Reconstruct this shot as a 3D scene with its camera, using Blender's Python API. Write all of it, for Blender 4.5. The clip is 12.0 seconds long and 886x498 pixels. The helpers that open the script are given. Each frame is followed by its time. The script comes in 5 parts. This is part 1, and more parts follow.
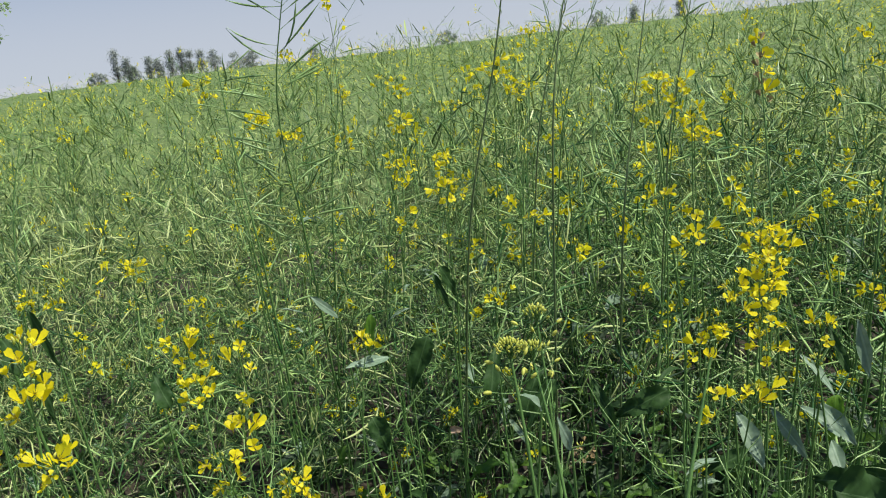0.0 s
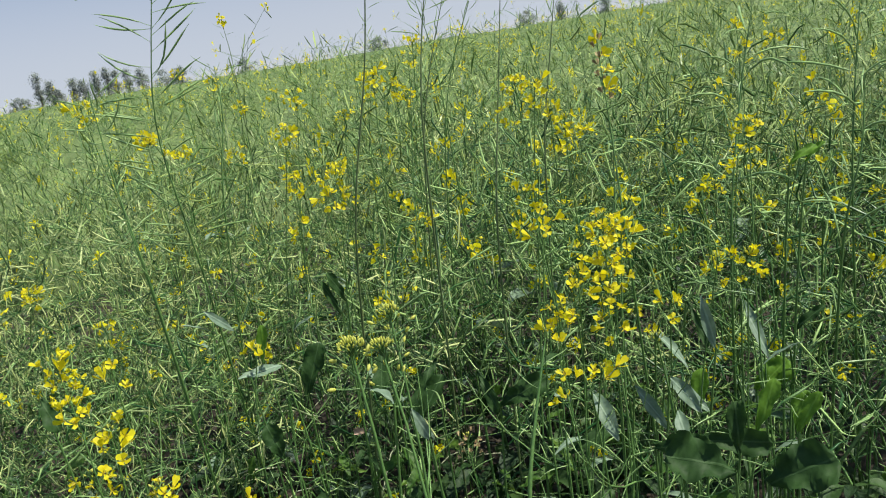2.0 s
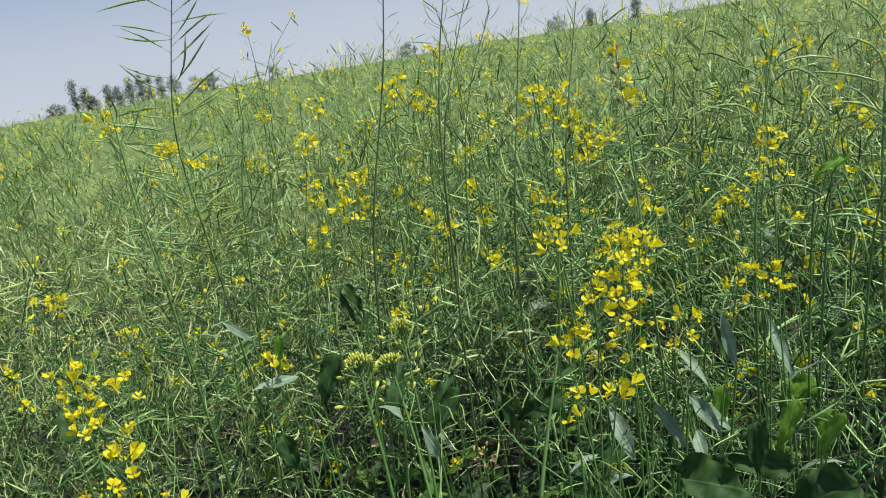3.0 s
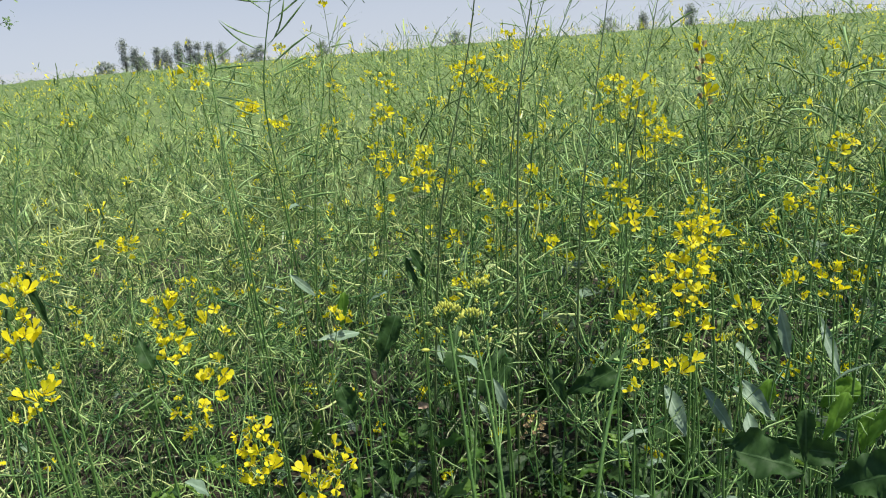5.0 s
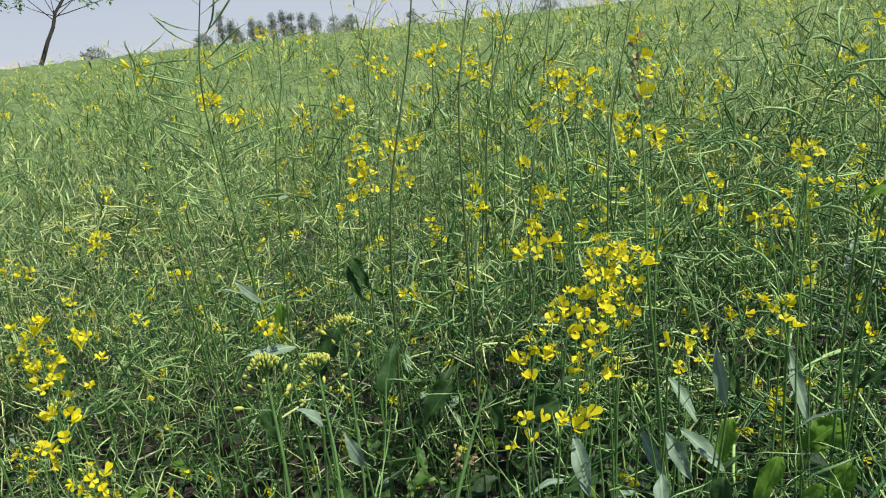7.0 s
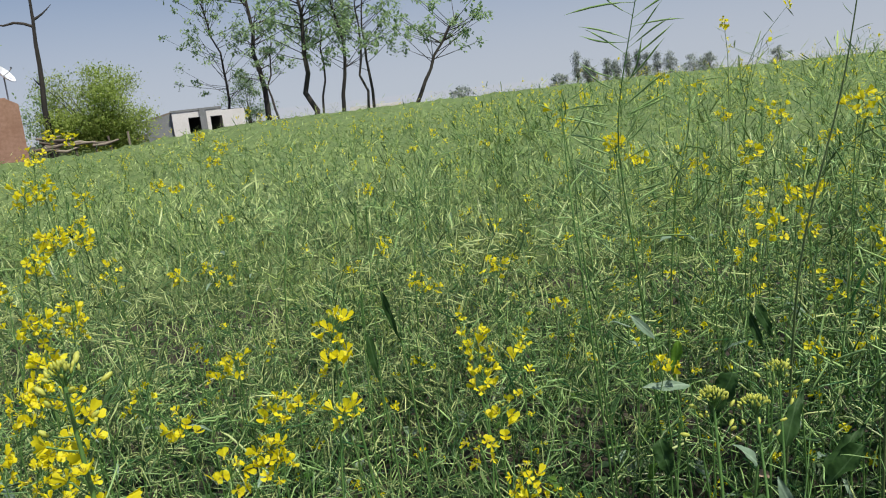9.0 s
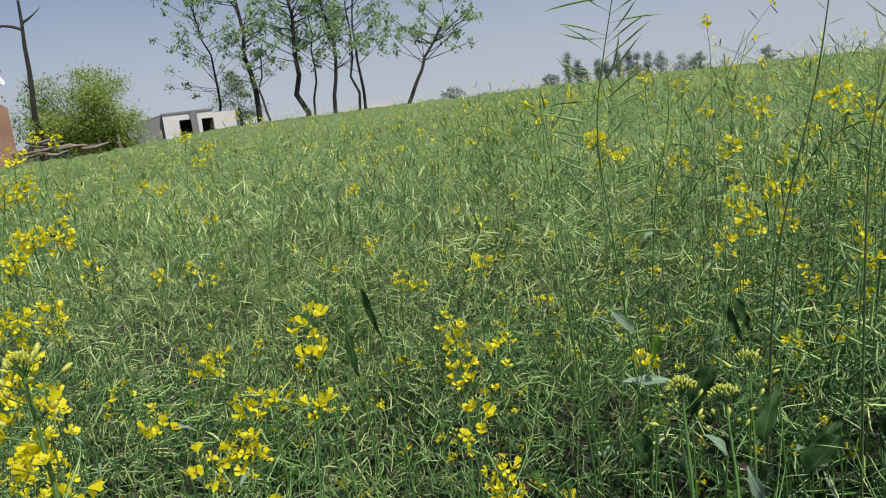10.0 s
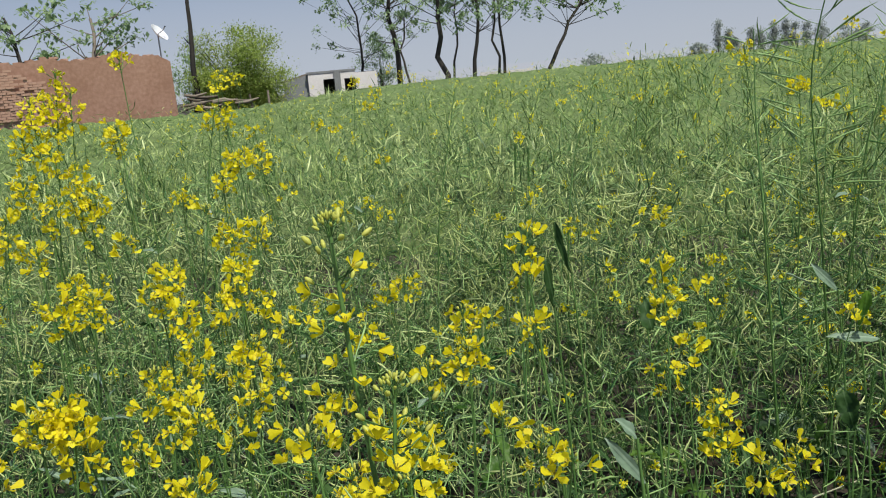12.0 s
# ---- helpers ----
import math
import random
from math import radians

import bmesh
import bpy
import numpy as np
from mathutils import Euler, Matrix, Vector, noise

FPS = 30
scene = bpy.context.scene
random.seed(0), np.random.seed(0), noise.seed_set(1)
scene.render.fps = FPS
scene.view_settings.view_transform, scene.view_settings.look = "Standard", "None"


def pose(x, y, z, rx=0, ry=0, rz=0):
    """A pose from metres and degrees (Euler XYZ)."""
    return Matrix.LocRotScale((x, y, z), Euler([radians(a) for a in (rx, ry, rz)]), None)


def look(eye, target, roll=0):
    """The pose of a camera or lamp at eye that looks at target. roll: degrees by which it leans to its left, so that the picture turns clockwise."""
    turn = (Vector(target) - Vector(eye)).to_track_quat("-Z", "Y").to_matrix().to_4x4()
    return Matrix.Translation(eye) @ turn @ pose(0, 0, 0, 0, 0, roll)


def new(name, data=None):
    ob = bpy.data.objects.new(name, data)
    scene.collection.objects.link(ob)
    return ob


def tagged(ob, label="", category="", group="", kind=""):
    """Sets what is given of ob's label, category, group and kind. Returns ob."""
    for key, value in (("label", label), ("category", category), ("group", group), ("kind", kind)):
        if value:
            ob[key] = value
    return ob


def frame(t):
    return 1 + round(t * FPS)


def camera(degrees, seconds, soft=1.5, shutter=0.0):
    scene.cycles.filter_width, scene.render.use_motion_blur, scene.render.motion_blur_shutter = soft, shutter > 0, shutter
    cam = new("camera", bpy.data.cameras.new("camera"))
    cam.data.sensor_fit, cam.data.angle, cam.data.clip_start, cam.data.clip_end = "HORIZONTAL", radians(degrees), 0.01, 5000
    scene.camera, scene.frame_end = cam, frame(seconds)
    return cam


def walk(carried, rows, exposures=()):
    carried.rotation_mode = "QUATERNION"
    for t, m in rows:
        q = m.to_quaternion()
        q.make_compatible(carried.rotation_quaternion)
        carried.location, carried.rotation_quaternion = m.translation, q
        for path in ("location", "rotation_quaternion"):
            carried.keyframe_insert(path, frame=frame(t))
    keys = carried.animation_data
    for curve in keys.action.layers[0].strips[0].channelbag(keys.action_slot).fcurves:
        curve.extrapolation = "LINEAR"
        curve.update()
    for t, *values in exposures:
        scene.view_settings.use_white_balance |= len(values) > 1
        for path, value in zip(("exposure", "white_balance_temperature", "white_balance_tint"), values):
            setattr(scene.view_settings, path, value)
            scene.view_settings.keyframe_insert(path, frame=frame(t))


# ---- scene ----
cam = camera(56.9, 12.0, soft=1.1)
# seconds, eye (m), yaw to the left, pitch up, roll to the left (degrees)
PATH = [
    (0, 0.000, 0.000, 1.500, -0.00, -14.44, -6.66),
    (0.5, 0.017, -0.024, 1.484, -0.37, -14.05, -6.80),
    (1, 0.135, -0.054, 1.470, -6.27, -15.24, -8.23),
    (1.5, 0.124, -0.068, 1.505, -6.16, -15.23, -9.19),
    (2, 0.116, -0.058, 1.495, -3.95, -14.68, -9.52),
    (2.5, 0.115, -0.054, 1.506, -2.10, -14.00, -9.63),
    (2.7, 0.139, -0.050, 1.498, -2.15, -13.90, -9.52),
    (4.3, 0.064, -0.027, 1.506, 0.87, -14.29, -10.39),
    (4.5, 0.043, -0.044, 1.505, 2.31, -14.04, -9.21),
    (5, 0.060, -0.114, 1.490, 0.12, -14.38, -4.71),
    (5.5, 0.086, -0.066, 1.476, 0.50, -14.79, -3.39),
    (6, 0.298, 0.017, 1.470, 2.24, -17.14, -4.45),
    (6.5, 0.394, 0.042, 1.484, 2.54, -17.14, -4.83),
    (7, 0.340, 0.050, 1.505, 6.82, -15.98, -5.91),
    (7.5, 0.265, -0.000, 1.530, 17.32, -14.44, -7.02),
    (7.7, 0.230, -0.032, 1.550, 20.61, -13.40, -6.92),
    (9.3, 0.246, -0.057, 1.533, 30.47, -10.88, -6.25),
    (9.5, 0.254, -0.056, 1.535, 30.28, -10.91, -6.33),
    (10, 0.263, -0.051, 1.524, 29.72, -10.91, -6.60),
    (10.5, 0.269, -0.055, 1.517, 29.10, -10.88, -6.50),
    (11, 0.252, -0.063, 1.516, 29.04, -10.74, -6.40),
    (11.5, 0.192, -0.120, 1.502, 35.60, -10.75, -5.75),
    (12, 0.155, -0.122, 1.471, 39.05, -12.30, -5.10),
]


def aimed(x, y, z, yaw, pitch, roll):
    return pose(x, y, z) @ pose(0, 0, 0, 0, 0, yaw) @ pose(0, 0, 0, 90 + pitch) @ pose(0, 0, 0, 0, 0, roll)


# the camera's own exposure: it opens a little while less sky is in view
walk(cam, [(row[0], aimed(*row[1:])) for row in PATH], ((0, 0.18), (1.0, 0.15), (1.5, 0.37), (2.0, 0.24), (2.7, 0.24), (4.5, 0.26), (5.5, 0.41), (6.0, 0.34), (6.5, 0.45), (7.0, 0.26), (7.5, 0.18), (9.3, -0.02), (12, -0.06)))

# ---- light ----
SUN_AZ, SUN_EL = 112.0, 60.0   # degrees clockwise from +y; height over the horizon
world = bpy.data.worlds.new("sky")
scene.world = world
world.use_nodes = True
wn = world.node_tree.nodes
sky = wn.new("ShaderNodeTexSky")
sky.sky_type = "NISHITA"
sky.sun_disc = False
sky.sun_elevation, sky.sun_rotation = radians(SUN_EL), radians(SUN_AZ)
sky.air_density, sky.dust_density, sky.ozone_density = 1.0, 1.0, 3.0
wn["Background"].inputs["Strength"].default_value = 0.105
# the haze lifts the pale horizon: the sky is read a little higher than one looks
lift_co, lift = wn.new("ShaderNodeTexCoord"), wn.new("ShaderNodeVectorMath")
lift.inputs[1].default_value = (0, 0, 0.12)
world.node_tree.links.new(lift_co.outputs["Generated"], lift.inputs[0])
world.node_tree.links.new(lift.outputs[0], sky.inputs["Vector"])
# dry-season haze: the sky pales smoothly towards the horizon, all the way round
parts_z, near_ground = wn.new("ShaderNodeSeparateXYZ"), wn.new("ShaderNodeMapRange")
near_ground.interpolation_type = "SMOOTHSTEP"
near_ground.inputs["From Min"].default_value, near_ground.inputs["From Max"].default_value = 0.0, 0.25
near_ground.inputs["To Min"].default_value, near_ground.inputs["To Max"].default_value = 0.72, 0.0
haze = wn.new("ShaderNodeMix")
haze.data_type = "RGBA"
haze.inputs[7].default_value = (5.1, 5.2, 5.65, 1)
link = world.node_tree.links.new
link(lift_co.outputs["Generated"], parts_z.inputs[0])
link(parts_z.outputs["Z"], near_ground.inputs["Value"])
link(near_ground.outputs["Result"], haze.inputs[0])
link(sky.outputs["Color"], haze.inputs[6])
link(haze.outputs[2], wn["Background"].inputs["Color"])
sun = new("sun", bpy.data.lights.new("sun", "SUN"))
sun.data.energy, sun.data.angle, sun.data.color = 5.0, radians(0.6), (1.0, 0.95, 0.86)
sun_way = Vector((math.sin(radians(SUN_AZ)) * math.cos(radians(SUN_EL)), math.cos(radians(SUN_AZ)) * math.cos(radians(SUN_EL)), math.sin(radians(SUN_EL))))
sun.matrix_world = look(sun_way * 50, (0, 0, 0))


# ---- materials ----
def material(name, low, high, rough=0.5, scale=30.0, fine=200.0, by="island", bump=0.0, through_light=0.0, metal=0.0, sheen=0.0, detail=4.0, stretch=(1, 1, 1), edge=(0.2, 0.8)):
    """A surface that wavers between two colours at two sizes of noise, and from piece to piece."""
    m = bpy.data.materials.new(name)
    m.use_nodes = True
    nt = m.node_tree
    n, l = nt.nodes, nt.links
    b = n["Principled BSDF"]
    b.inputs["Roughness"].default_value, b.inputs["Metallic"].default_value = rough, metal
    co = n.new("ShaderNodeTexCoord")
    mp = n.new("ShaderNodeMapping")
    mp.inputs["Scale"].default_value = stretch
    l.new(co.outputs["Object"], mp.inputs["Vector"])
    big, small = n.new("ShaderNodeTexNoise"), n.new("ShaderNodeTexNoise")
    big.inputs["Scale"].default_value, small.inputs["Scale"].default_value = scale, fine
    big.inputs["Detail"].default_value = small.inputs["Detail"].default_value = detail
    for t in (big, small):
        l.new(mp.outputs["Vector"], t.inputs["Vector"])
    add = n.new("ShaderNodeMath")
    add.operation = "ADD"
    l.new(big.outputs["Fac"], add.inputs[0])
    l.new(small.outputs["Fac"], add.inputs[1])
    total = n.new("ShaderNodeMath")
    total.operation = "MULTIPLY_ADD"
    total.inputs[1].default_value = 0.5
    l.new(add.outputs[0], total.inputs[0])
    if by == "island":
        r = n.new("ShaderNodeNewGeometry").outputs["Random Per Island"]
    elif by == "object":
        r = n.new("ShaderNodeObjectInfo").outputs["Random"]
    else:
        r = None
    if r:
        half = n.new("ShaderNodeMath")
        half.operation = "MULTIPLY_ADD"
        half.inputs[1].default_value, half.inputs[2].default_value = 0.7, -0.35
        l.new(r, half.inputs[0])
        l.new(half.outputs[0], total.inputs[2])
    else:
        total.inputs[2].default_value = 0.0
    ramp = n.new("ShaderNodeValToRGB")
    ramp.color_ramp.elements[0].position, ramp.color_ramp.elements[1].position = edge
    ramp.color_ramp.elements[0].color, ramp.color_ramp.elements[1].color = (*low, 1), (*high, 1)
    l.new(total.outputs[0], ramp.inputs["Fac"])
    l.new(ramp.outputs["Color"], b.inputs["Base Color"])
    if bump:
        bp = n.new("ShaderNodeBump")
        bp.inputs["Strength"].default_value, bp.inputs["Distance"].default_value = min(1.0, bump), 0.002 * max(1.0, bump)
        l.new(small.outputs["Fac"], bp.inputs["Height"])
        l.new(bp.outputs["Normal"], b.inputs["Normal"])
    if through_light:
        tr, mix = n.new("ShaderNodeBsdfTranslucent"), n.new("ShaderNodeMixShader")
        l.new(ramp.outputs["Color"], tr.inputs["Color"])
        mix.inputs["Fac"].default_value = through_light
        l.new(b.outputs["BSDF"], mix.inputs[1])
        l.new(tr.outputs["BSDF"], mix.inputs[2])
        l.new(mix.outputs["Shader"], n["Material Output"].inputs["Surface"])
    return m


def veined(name, low, high, rough, through_light):
    """A leaf blade along +x with a pale midrib and slanting side veins that stand up a little."""
    m = material(name, low, high, rough, 22, 120, through_light=through_light)
    nt = m.node_tree
    n, l = nt.nodes, nt.links
    co, xyz, side, run, wave, rib, both = (n.new("ShaderNode" + k) for k in ("TexCoord", "SeparateXYZ", "Math", "Math", "Math", "MapRange", "Math"))
    l.new(co.outputs["Object"], xyz.inputs[0])
    side.operation = "ABSOLUTE"
    l.new(xyz.outputs["Y"], side.inputs[0])
    run.operation = "MULTIPLY_ADD"
    run.inputs[1].default_value = -0.75
    l.new(side.outputs[0], run.inputs[0])
    l.new(xyz.outputs["X"], run.inputs[2])
    freq = n.new("ShaderNodeMath")
    freq.operation, freq.inputs[1].default_value = "MULTIPLY", 300.0
    waver, uneven = n.new("ShaderNodeTexNoise"), n.new("ShaderNodeMath")
    waver.inputs["Scale"].default_value = 45.0
    l.new(co.outputs["Object"], waver.inputs["Vector"])
    uneven.operation, uneven.inputs[1].default_value = "MULTIPLY_ADD", 0.02
    l.new(waver.outputs["Fac"], uneven.inputs[0])
    l.new(run.outputs[0], uneven.inputs[2])
    l.new(uneven.outputs[0], freq.inputs[0])
    wave.operation = "SINE"
    l.new(freq.outputs[0], wave.inputs[0])
    sharp = n.new("ShaderNodeMapRange")
    sharp.inputs["From Min"].default_value, sharp.inputs["From Max"].default_value = 0.5, 1.0
    sharp.inputs["To Max"].default_value = 0.22
    l.new(wave.outputs[0], sharp.inputs["Value"])
    rib.inputs["From Min"].default_value, rib.inputs["From Max"].default_value = 0.0016, 0.0006
    l.new(side.outputs[0], rib.inputs["Value"])
    both.operation = "MAXIMUM"
    l.new(sharp.outputs["Result"], both.inputs[0])
    l.new(rib.outputs["Result"], both.inputs[1])
    ramp, b = n["Color Ramp"], n["Principled BSDF"]
    b.inputs["Specular IOR Level"].default_value = 0.22
    pale = n.new("ShaderNodeMix")
    pale.data_type = "RGBA"
    pale.inputs[7].default_value = (*(min(1.0, 1.5 * c + 0.04) for c in high), 1)
    scaled = n.new("ShaderNodeMath")
    scaled.operation, scaled.inputs[1].default_value = "MULTIPLY", 0.4
    l.new(both.outputs[0], scaled.inputs[0])
    l.new(scaled.outputs[0], pale.inputs[0])
    l.new(ramp.outputs["Color"], pale.inputs[6])
    l.new(pale.outputs[2], b.inputs["Base Color"])
    bp = n.new("ShaderNodeBump")
    bp.inputs["Strength"].default_value, bp.inputs["Distance"].default_value = 0.35, 0.0012
    l.new(both.outputs[0], bp.inputs["Height"])
    l.new(bp.outputs["Normal"], b.inputs["Normal"])
    return m


STEM = material("stem_green", (0.034, 0.108, 0.020), (0.14, 0.265, 0.07), 0.42, 18, 150, bump=0.3)
DARK_STEM = material("stem_dark", (0.055, 0.10, 0.032), (0.18, 0.25, 0.095), 0.5, 18, 150, bump=0.3)
POD = material("pod_green", (0.026, 0.105, 0.024), (0.38, 0.57, 0.195), 0.4, 25, 160, through_light=0.12, edge=(0.28, 0.74))
POD_FAR = material("pod_green_far", (0.040, 0.125, 0.022), (0.345, 0.45, 0.125), 0.5, 25, 160, through_light=0.12)
POD_RIPE = material("pod_ripening", (0.06, 0.13, 0.042), (0.52, 0.61, 0.24), 0.46, 25, 160, through_light=0.12, edge=(0.26, 0.74))
PETAL = material("petal_yellow", (0.86, 0.74, 0.006), (0.95, 0.90, 0.03), 0.6, 60, 300, through_light=0.5)
BUD = material("bud_pale", (0.48, 0.56, 0.07), (0.76, 0.76, 0.18), 0.5, 60, 300, through_light=0.35)
STAMEN = material("stamen", (0.55, 0.42, 0.02), (0.62, 0.55, 0.08), 0.6, 80, 300)
# dark green leaf, taken darker still so gaps in the crop look shaded
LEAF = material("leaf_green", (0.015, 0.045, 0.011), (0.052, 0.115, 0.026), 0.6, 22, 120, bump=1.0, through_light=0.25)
LEAF_PALE = material("leaf_waxy", (0.10, 0.18, 0.10), (0.25, 0.34, 0.24), 0.5, 22, 120, bump=1.0, through_light=0.2)
BLADE = veined("leaf_blade_dark", (0.014, 0.045, 0.012), (0.048, 0.11, 0.026), 0.6, 0.3)
BLADE_PALE = veined("leaf_blade_waxy", (0.10, 0.18, 0.10), (0.25, 0.34, 0.24), 0.5, 0.2)
# fresh green with the glow of light from behind put into the colour
BLADE_BRIGHT = veined("leaf_blade_fresh_backlit", (0.09, 0.22, 0.02), (0.20, 0.38, 0.05), 0.5, 0.5)
# same for the low leaves: fresh green, brightened as if backlit
LEAF_FRESH_BACKLIT = material("leaf_fresh_backlit", (0.06, 0.16, 0.02), (0.17, 0.31, 0.05), 0.5, 22, 120, bump=1.0, through_light=0.5)
TAN = material("withered_tan", (0.34, 0.22, 0.13), (0.60, 0.44, 0.30), 0.8, 50, 200)
DRY = material("withered_brown", (0.20, 0.14, 0.06), (0.48, 0.38, 0.19), 0.75, 50, 200)
STRAW = material("pale_dry_stalk", (0.16, 0.20, 0.09), (0.52, 0.54, 0.36), 0.6, 30, 150)
# soil colour lowered to put shade between the plants
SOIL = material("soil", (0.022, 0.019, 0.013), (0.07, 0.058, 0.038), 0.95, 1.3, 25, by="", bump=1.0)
CROP = material("crop_canopy", (0.042, 0.085, 0.020), (0.195, 0.265, 0.085), 0.75, 2.0, 18, by="", bump=4.0)
BARK = material("bark_dark", (0.018, 0.016, 0.013), (0.065, 0.056, 0.046), 0.9, 3, 25, by="object", bump=2.0)
BARK_PALE = material("bark_pale", (0.16, 0.13, 0.10), (0.33, 0.28, 0.23), 0.9, 3, 25, by="object", bump=2.0)
TREE_LEAF = material("tree_leaf", (0.20, 0.31, 0.14), (0.40, 0.54, 0.27), 0.55, 2, 12, through_light=0.5)
BUSH_LEAF = material("bush_leaf", (0.22, 0.31, 0.065), (0.42, 0.51, 0.13), 0.6, 2, 12, through_light=0.5)
# haze put into the leaf colour: far paler and greyer than real leaves
FAR_LEAF_HAZED = material("far_leaf_hazed", (0.33, 0.38, 0.34), (0.46, 0.50, 0.45), 0.8, 1, 6, through_light=0.55)
PLASTER = material("white_plaster", (0.55, 0.53, 0.50), (0.80, 0.78, 0.75), 0.85, 0.7, 9, by="", bump=1.0)
GREY_WALL = material("grey_render_and_shade", (0.14, 0.15, 0.15), (0.27, 0.28, 0.28), 0.9, 0.7, 9, by="", bump=1.0)
MUD = material("mud_brick", (0.26, 0.145, 0.095), (0.52, 0.335, 0.25), 0.92, 0.8, 9, by="object", bump=2.0)
BRICK = material("worn_brick", (0.30, 0.175, 0.12), (0.47, 0.30, 0.22), 0.92, 0.8, 9, by="", bump=2.0)
DARK = material("room_shade", (0.02, 0.018, 0.016), (0.05, 0.045, 0.04), 0.9, 2, 20, by="")
WOOD = material("weathered_wood", (0.10, 0.08, 0.06), (0.26, 0.22, 0.17), 0.85, 2, 30, by="object", bump=1.0)
DISH = material("white_enamel", (0.70, 0.71, 0.73), (0.80, 0.81, 0.82), 0.35, 2, 20, by="")
METAL = material("grey_steel", (0.20, 0.20, 0.21), (0.34, 0.34, 0.35), 0.45, 4, 40, by="", metal=0.8)


# ---- mesh helpers ----
def mesh_of(name, V, T, mats, index=None, smooth=True):
    me = bpy.data.meshes.new(name)
    V, T = np.asarray(V, np.float32), np.asarray(T, np.int32)
    me.vertices.add(len(V))
    me.vertices.foreach_set("co", V.ravel())
    me.loops.add(T.size)
    me.loops.foreach_set("vertex_index", T.ravel())
    me.polygons.add(len(T))
    me.polygons.foreach_set("loop_start", np.arange(0, T.size, 3, dtype=np.int32))
    me.polygons.foreach_set("use_smooth", np.full(len(T), smooth, bool))
    for m in mats:
        me.materials.append(m)
    if index is not None:
        me.polygons.foreach_set("material_index", np.asarray(index, np.int32))
    me.update(calc_edges=True)
    return me


class Buf:
    """Triangles gathered for one mesh."""

    def __init__(self):
        self.V, self.T, self.M, self.n = [], [], [], 0

    def add(self, piece, m=0):
        V, T = piece
        self.V.append(V), self.T.append(T + self.n), self.M.append(np.full(len(T), m))
        self.n += len(V)
        return self

    def shape(self):
        return np.concatenate(self.V), np.concatenate(self.T)

    def mesh(self, name, *mats, smooth=True):
        return mesh_of(name, *self.shape(), mats, np.concatenate(self.M), smooth)


def part(name, data, parent, m=None, label="", kind=""):
    """One mesh object under a thing or under a part."""
    ob = new(name, data)
    ob.parent = parent
    if m is not None:
        ob.matrix_basis = m
    return tagged(ob, label=label, kind=kind)


def thing(name, x, y, z, label, category, group="", kind=""):
    ob = new(name)
    ob.location = (x, y, z)
    ob.empty_display_size = 0.1
    return tagged(ob, label, category, group, kind)


def unit(v):
    v = np.asarray(v, float)
    return v / (np.linalg.norm(v, axis=-1, keepdims=True) + 1e-12)


def tube(path, radii, sides=4):
    """A round, tapering rod along a path."""
    P, R = np.asarray(path, float), np.asarray(radii, float)
    tan = unit(np.gradient(P, axis=0))
    side = unit(np.cross(tan[0], (0.31, 0.87, 0.23) if abs(tan[0][1]) < 0.8 else (0.9, 0.1, 0.3)))
    rings = []
    for p, t, r in zip(P, tan, R):
        side = unit(side - t * (side @ t))
        up = np.cross(t, side)
        a = np.arange(sides) * 2 * np.pi / sides
        rings.append(p + r * (np.cos(a)[:, None] * side + np.sin(a)[:, None] * up))
    k = len(P)
    i, j = np.meshgrid(np.arange(k - 1), np.arange(sides), indexing="ij")
    a, b = i * sides + j, i * sides + (j + 1) % sides
    c, d = b + sides, a + sides
    T = np.concatenate([np.stack([a, b, c], -1).reshape(-1, 3), np.stack([a, c, d], -1).reshape(-1, 3)])
    return np.concatenate(rings), T


def bend(a, b, c, n):
    """A curve from a to c, drawn towards b."""
    s = np.linspace(0, 1, n)[:, None]
    a, b, c = (np.asarray(v, float) for v in (a, b, c))
    return (1 - s) ** 2 * a + 2 * s * (1 - s) * b + s**2 * c


def sheet(P):
    """A skin over a grid of points (rows, columns, 3)."""
    r, c = P.shape[:2]
    i, j = np.meshgrid(np.arange(r - 1), np.arange(c - 1), indexing="ij")
    a = i * c + j
    T = np.concatenate([np.stack([a, a + 1, a + c + 1], -1).reshape(-1, 3), np.stack([a, a + c + 1, a + c], -1).reshape(-1, 3)])
    return P.reshape(-1, 3), T


def turns(way, up=None, spin=None):
    """Turns whose x axis is way (n, 3); z leans towards up."""
    x = unit(way)
    up = np.broadcast_to(np.array((0.0, 0.0, 1.0)) if up is None else up, x.shape)
    y = np.cross(up, x)
    y = unit(np.where(np.linalg.norm(y, axis=-1, keepdims=True) < 1e-3, np.array((1.0, 0.0, 0.0)), y))
    z = np.cross(x, y)
    if spin is not None:
        c, s = np.cos(spin)[:, None], np.sin(spin)[:, None]
        y, z = c * y + s * z, c * z - s * y
    return np.stack([x, y, z], -1)


def stamp(piece, M, P, size=None):
    """Many copies of one piece, as one set of triangles."""
    V, T = piece
    W = np.einsum("nij,kj->nki", M, V)
    if size is not None:
        W = W * np.asarray(size)[:, None, None]
    W = W + np.asarray(P)[:, None]
    off = np.arange(len(P))[:, None, None] * len(V)
    return W.reshape(-1, 3), (T[None] + off).reshape(-1, 3)


def box(x0, y0, z0, x1, y1, z1):
    V = np.array([(x, y, z) for x in (x0, x1) for y in (y0, y1) for z in (z0, z1)], float)
    T = np.array([(0, 1, 3), (0, 3, 2), (4, 6, 7), (4, 7, 5), (0, 4, 5), (0, 5, 1), (2, 3, 7), (2, 7, 6), (0, 2, 6), (0, 6, 4), (1, 5, 7), (1, 7, 3)])
    return V, T


